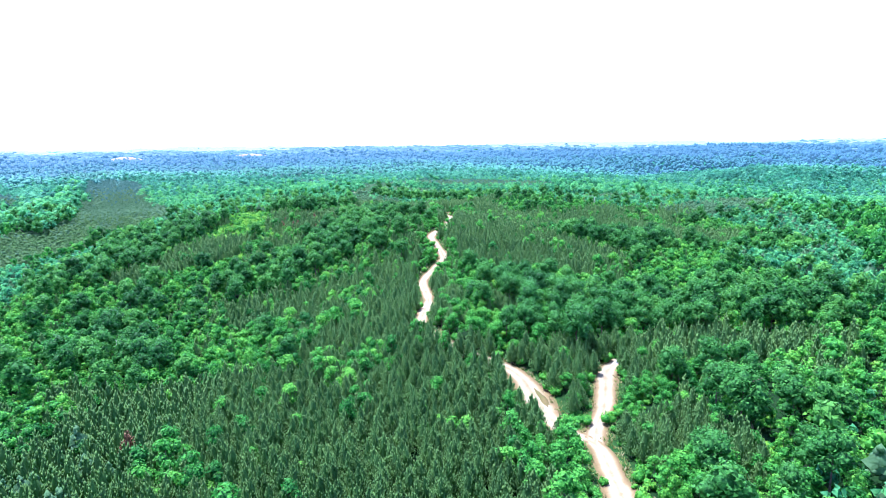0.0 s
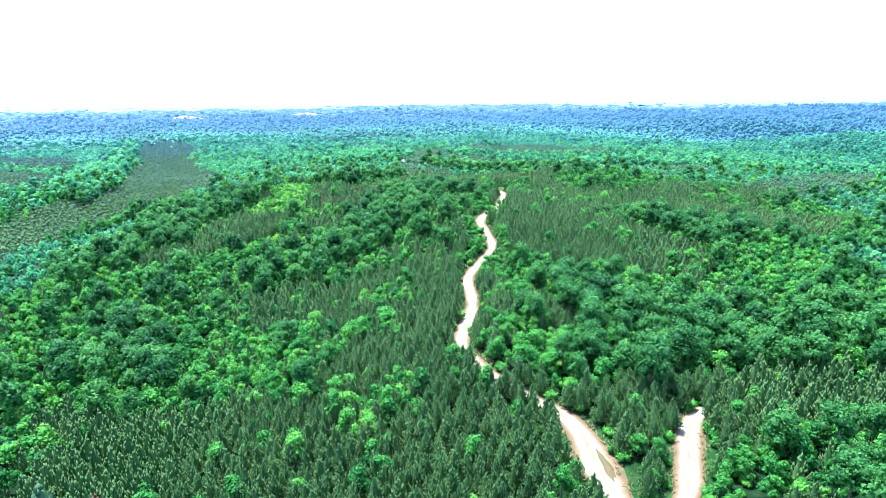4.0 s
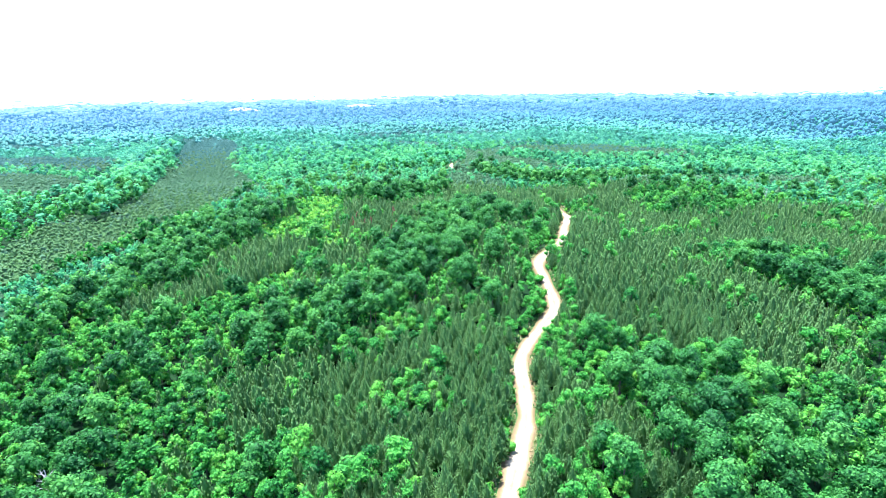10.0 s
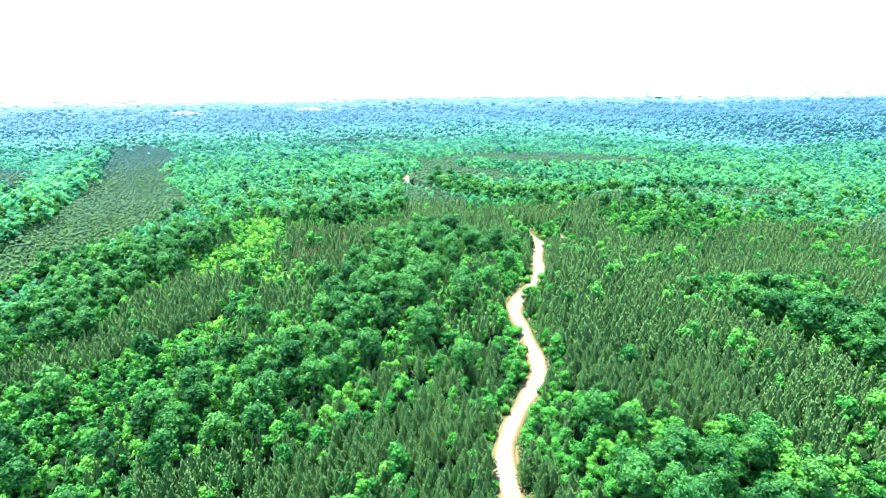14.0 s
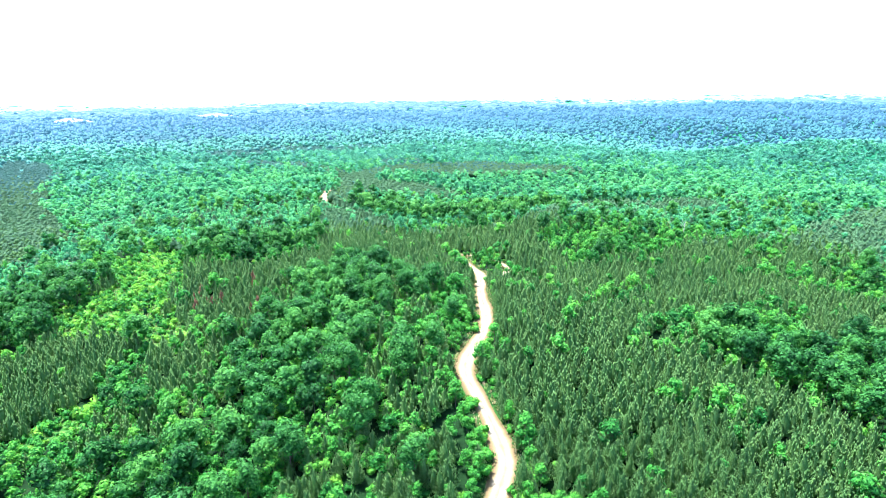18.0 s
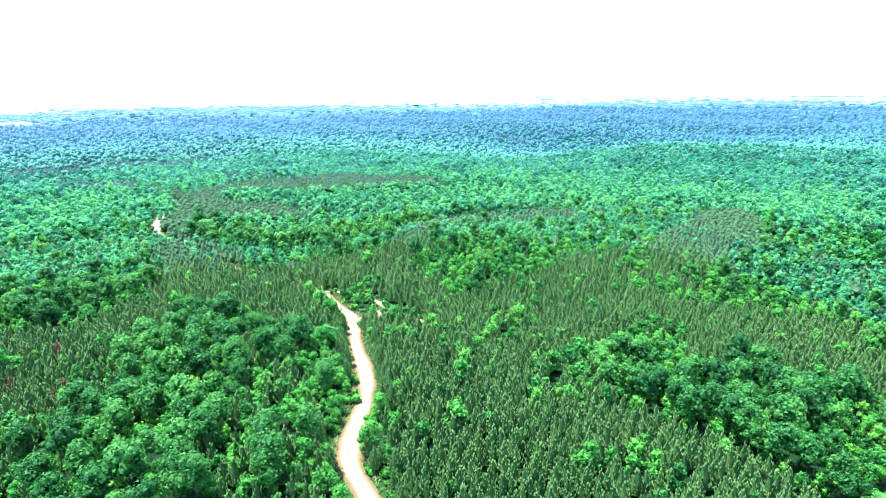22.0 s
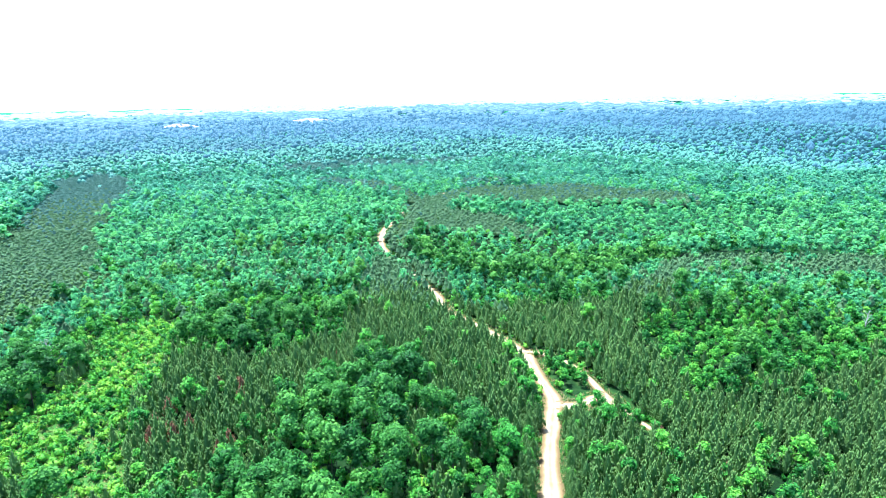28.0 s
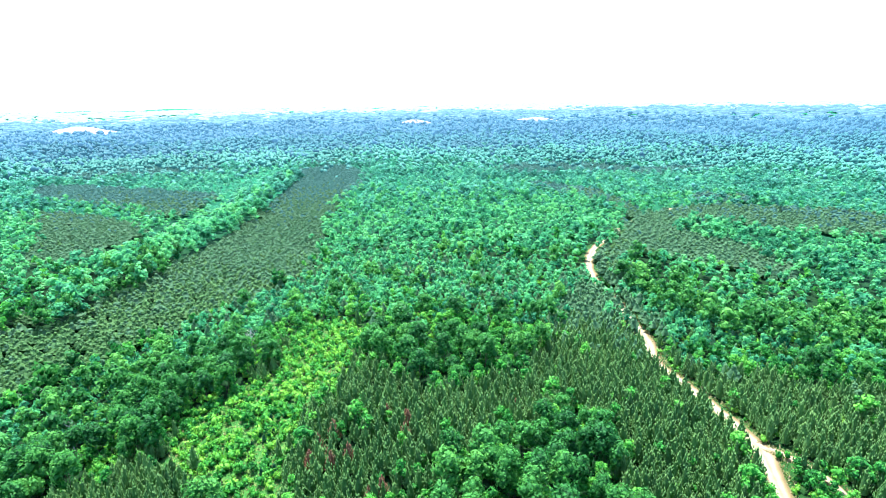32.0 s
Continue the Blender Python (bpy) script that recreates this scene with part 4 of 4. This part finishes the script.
# Farthest bands: crowns coloured and glowing with painted haze.
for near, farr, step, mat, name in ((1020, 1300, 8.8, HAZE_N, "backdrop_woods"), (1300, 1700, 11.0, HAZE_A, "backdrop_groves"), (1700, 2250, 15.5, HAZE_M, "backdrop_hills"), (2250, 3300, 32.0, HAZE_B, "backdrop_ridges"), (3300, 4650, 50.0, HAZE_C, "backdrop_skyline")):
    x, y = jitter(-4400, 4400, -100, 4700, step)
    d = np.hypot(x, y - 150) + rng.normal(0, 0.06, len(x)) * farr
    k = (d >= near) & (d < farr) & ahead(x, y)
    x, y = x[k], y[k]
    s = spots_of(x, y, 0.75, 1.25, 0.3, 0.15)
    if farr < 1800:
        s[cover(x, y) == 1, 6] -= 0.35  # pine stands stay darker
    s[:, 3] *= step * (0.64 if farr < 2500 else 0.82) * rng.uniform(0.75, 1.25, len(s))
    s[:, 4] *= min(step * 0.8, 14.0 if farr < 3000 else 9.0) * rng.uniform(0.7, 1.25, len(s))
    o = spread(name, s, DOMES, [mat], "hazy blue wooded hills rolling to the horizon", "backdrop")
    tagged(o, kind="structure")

# ---- grass along the verges and in the brush ----
def tuft():
    v, t = [], []
    for k in range(4):
        a, lean = tr.uniform(0, 6.28), tr.uniform(0.1, 0.35)
        w, h = 0.07, tr.uniform(0.35, 0.75)
        base = np.array([tr.uniform(-.15, .15), tr.uniform(-.15, .15), -0.05])
        s = np.array([math.cos(a), math.sin(a), 0])
        v += [base - s * w, base + s * w, base + np.array([-s[1] * lean, s[0] * lean, h])]
        t += [0.35, 0.35, 0.7]
    return np.array(v), np.arange(12).reshape(-1, 3), np.array(t), np.zeros(4, int)


side = []
for line, half in ROADS:
    for k in range(0, len(line) - 1):
        if line[k, 1] < 80 or line[k, 1] > 560:
            continue
        d = line[k + 1] - line[k]
        n = np.array([-d[1], d[0]]) / np.linalg.norm(d)
        for q in range(16):
            off = half * rng.uniform(0.95, 1.35) + abs(rng.normal()) * 0.9
            side.append(line[k] + d * rng.uniform() + n * off * rng.choice((-1, 1)))
side = np.array(side)
side = side[road_gap(side[:, 0], side[:, 1]) > -0.15]
s = spots_of(side[:, 0], side[:, 1], 0.6, 1.4, 0.35)
s[:, 3] *= 1.8
spread("verge_grass", s, [tuft() for _ in range(6)], [STRAW], "dry yellow-green grass along the edges of the track", "grass")
x, y = jitter(-185, -95, 365, 500, 1.3)
k = cover(x, y) == 2
s = spots_of(x[k], y[k], 0.6, 1.4, 0.3)
s[:, 6] -= 0.22
s[:, 3] *= 2.2
spread("brush_grass", s, [tuft() for _ in range(6)], [STRAW], "rough yellow-green grass between the bushes of the clearing", "grass")


# ---- single things seen from the air ----
def place(ob, x, y, size=1.0, turn=0.0, dz=0.0):
    ob.matrix_basis = Matrix.LocRotScale((x, y, float(land(np.array(x), np.array(y))) + dz), Euler((0, 0, turn)), (size, size, size))
    return ob


def dry_pine():
    (cv, cf, ct, cm), (sv, sf, st, sm), H = TEMPLATES["pine", 0, 1]
    thing = new("dry_pine")
    for name, data in (("crown", grid_mesh("crown", cv, cf, [RUST], [("tint", ct)], True)), ("trunk", grid_mesh("trunk", sv, sf, [BARK], (), False))):
        new(name, data).parent = thing
    return tagged(thing, "dying pine with rust-brown dry needles", "pine tree", "dry pines")


base = place(dry_pine(), -105, 397, 1.05)
for x, y, size, turn in ((-99, 399, 1.03, 1), (-97, 404, 0.97, 2), (-107, 410, 1.10, 3), (-98, 425, 0.83, 4), (-89, 423, 1.03, 5), (-87, 418, 0.97, 0.5), (-80, 396, 1.03, 2.5), (-82, 393, 0.83, 1.5),
                         (-63, 445, 0.83, 2), (40, 402, 0.97, 3), (53, 390, 0.90, 0), (-102, 401, 0.83, 1.2), (-108, 404, 0.97, 2.2), (-91, 425, 0.83, 4.4), (-70, 120, 1.10, 1), (-30, 205, 0.97, 4)):
    z = float(land(np.array(x), np.array(y)))
    copy_thing(base, Matrix.LocRotScale((x, y, z), Euler((0, 0, turn)), (size / base.scale[0],) * 3))


def cedar():
    r = tr
    lumps = [(0, 0, 0.55, 0.62), (0.1, 0.05, 1.1, 0.52), (-0.05, 0.05, 1.65, 0.38), (0, 0, 2.1, 0.22)]
    cs, rs = np.array([q[:3] for q in lumps]), np.array([q[3] for q in lumps])
    # Cores tinted below the sprays, shade of the inner cedar put in colour.
    v, f, t, m = join([lump(r, c, q, 1.25, 0.4) for c, q in zip(cs, rs)] + [leaves(r, cs, rs, 1.2, 160, 0.16)])
    thing = new("cedar")
    new("crown", grid_mesh("crown", v, f, [CEDAR], [("tint", t)], True)).parent = thing
    sv, sf, st, sm = join([stem(0.8, 0.07, 0.05, (0, 0), 5)])
    new("trunk", grid_mesh("trunk", sv, sf, [BARK], (), False)).parent = thing
    return tagged(thing, "small dark upright cedar standing in the clearing", "cedar", "cedars in the clearing")


base = place(cedar(), -128, 402, 1.2)
for x, y, size in ((-128, 406, 1.0), (-115, 393, 1.3), (-113, 396, 1.1), (-130, 399, 1.0), (-124, 400, 1.3), (-118, 391, 1.0), (-134, 411, 1.2), (-126, 394, 0.9), (-121, 396, 1.1), (-132, 404, 0.8)):
    z = float(land(np.array(x), np.array(y)))
    copy_thing(base, Matrix.LocRotScale((x, y, z), Euler((0, 0, x)), (size / base.scale[0],) * 3))


def dead_tree():
    """A bare grey tree: leaning trunk, forked limbs, twigs."""
    thing = new("dead_tree")
    sv, sf, st, sm = join([limb((0, 0, -0.5), (0.3, 0.2, 6), 0.24, 0.16, 6), limb((0.3, 0.2, 6), (0.1, 0.5, 11), 0.16, 0.06, 6)])
    new("trunk", grid_mesh("trunk", sv, sf, [PALE_BARK], (), True)).parent = thing
    for k in range(9):
        a, z = k * 2.2, 4.5 + 0.65 * k
        reach = 3.0 - 0.2 * k
        tip = np.array((math.cos(a) * reach, math.sin(a) * reach, z + reach * 1.1))
        root = np.array((0.25, 0.25, z))
        twigs = [limb(root, tip, 0.09, 0.03, 4)]
        for q in range(4):
            p = root + (tip - root) * (0.4 + 0.17 * q)
            twigs.append(limb(p, p + np.array((tr.uniform(-.8, .8), tr.uniform(-.8, .8), tr.uniform(.4, 1.1))), 0.035, 0.012, 3))
        sv, sf, st, sm = join(twigs)
        new("branch", grid_mesh("branch", sv, sf, [PALE_BARK], (), True)).parent = thing
    return tagged(thing, "bare pale grey dead tree among green trees", "dead tree", "dead trees")


base = place(dead_tree(), -112, 194, 1.0)
for x, y, size, turn in ((-183, 449, 1.0, 1.0), (-193, 380, 0.9, 2.0), (137, 486, 0.9, 4.0)):
    z = float(land(np.array(x), np.array(y)))
    copy_thing(base, Matrix.LocRotScale((x, y, z), Euler((0, 0, turn)), (size / base.scale[0],) * 3))


# ---- red clay banks cut beside the track, and bare clearings on the far hills ----
def mound(name, x, y, a, c, h, turn, mat, label, category, n=28):
    r = np.linspace(0, 1, 9)
    th = np.arange(n) * 2 * np.pi / n
    R, TH = np.meshgrid(r, th, indexing="ij")
    wob = 1 + 0.18 * np.sin(3 * TH + x) + 0.1 * np.sin(7 * TH + y)
    px, py = R * np.cos(TH) * a * wob, R * np.sin(TH) * c * wob
    ct, st = math.cos(turn), math.sin(turn)
    X, Y = x + px * ct - py * st, y + px * st + py * ct
    Z = land(X, Y) + h * (1 - R ** 2) + 0.12 * h * np.sin(X * 2.1) * np.sin(Y * 1.7) * (1 - R) - 0.25 * R
    v = np.stack([X, Y, Z], 2).reshape(-1, 3)
    f = [(q * n + k, q * n + (k + 1) % n, (q + 1) * n + (k + 1) % n, (q + 1) * n + k) for q in range(8) for k in range(n)]
    me = grid_mesh(name, v, [(i, l, k, j) for i, j, k, l in f], [mat], [("across", np.full(len(v), 0.5 if h > 5 else 0.85))])
    return tagged(new(name, me), label, category, "", "structure")


mound("clay_bank_1", 0.2, 242, 1.4, 6.5, 0.9, -0.1, DIRT, "raw red clay bank cut beside the dirt track", "bank")
mound("clay_bank_2", -2.6, 257, 1.1, 5.0, 0.8, 0.1, DIRT, "raw red clay bank cut beside the dirt track", "bank")
mound("clay_bank_3", 27.5, 140, 1.2, 6.0, 0.7, 0.2, DIRT, "raw red clay bank cut beside the dirt track", "bank")
mound("bare_clearing_1", -1085, 2060, 75, 34, 20, 0.45, SOIL, "distant bare sandy clearing on a wooded hill", "clearing")
mound("bare_clearing_2", -700, 2230, 90, 34, 20, 0.3, SOIL, "distant bare sandy clearing on a wooded hill", "clearing")
mound("gravel_pile", 54, 161, 2.4, 1.1, 0.8, 0.4, PALE_STONE, "low pile of pale gravel at the end of the branch track", "gravel pile")
mound("bare_clearing_3", -1820, 1320, 120, 60, 22, 0.6, SOIL, "distant bare sandy clearing on a wooded hill", "clearing")
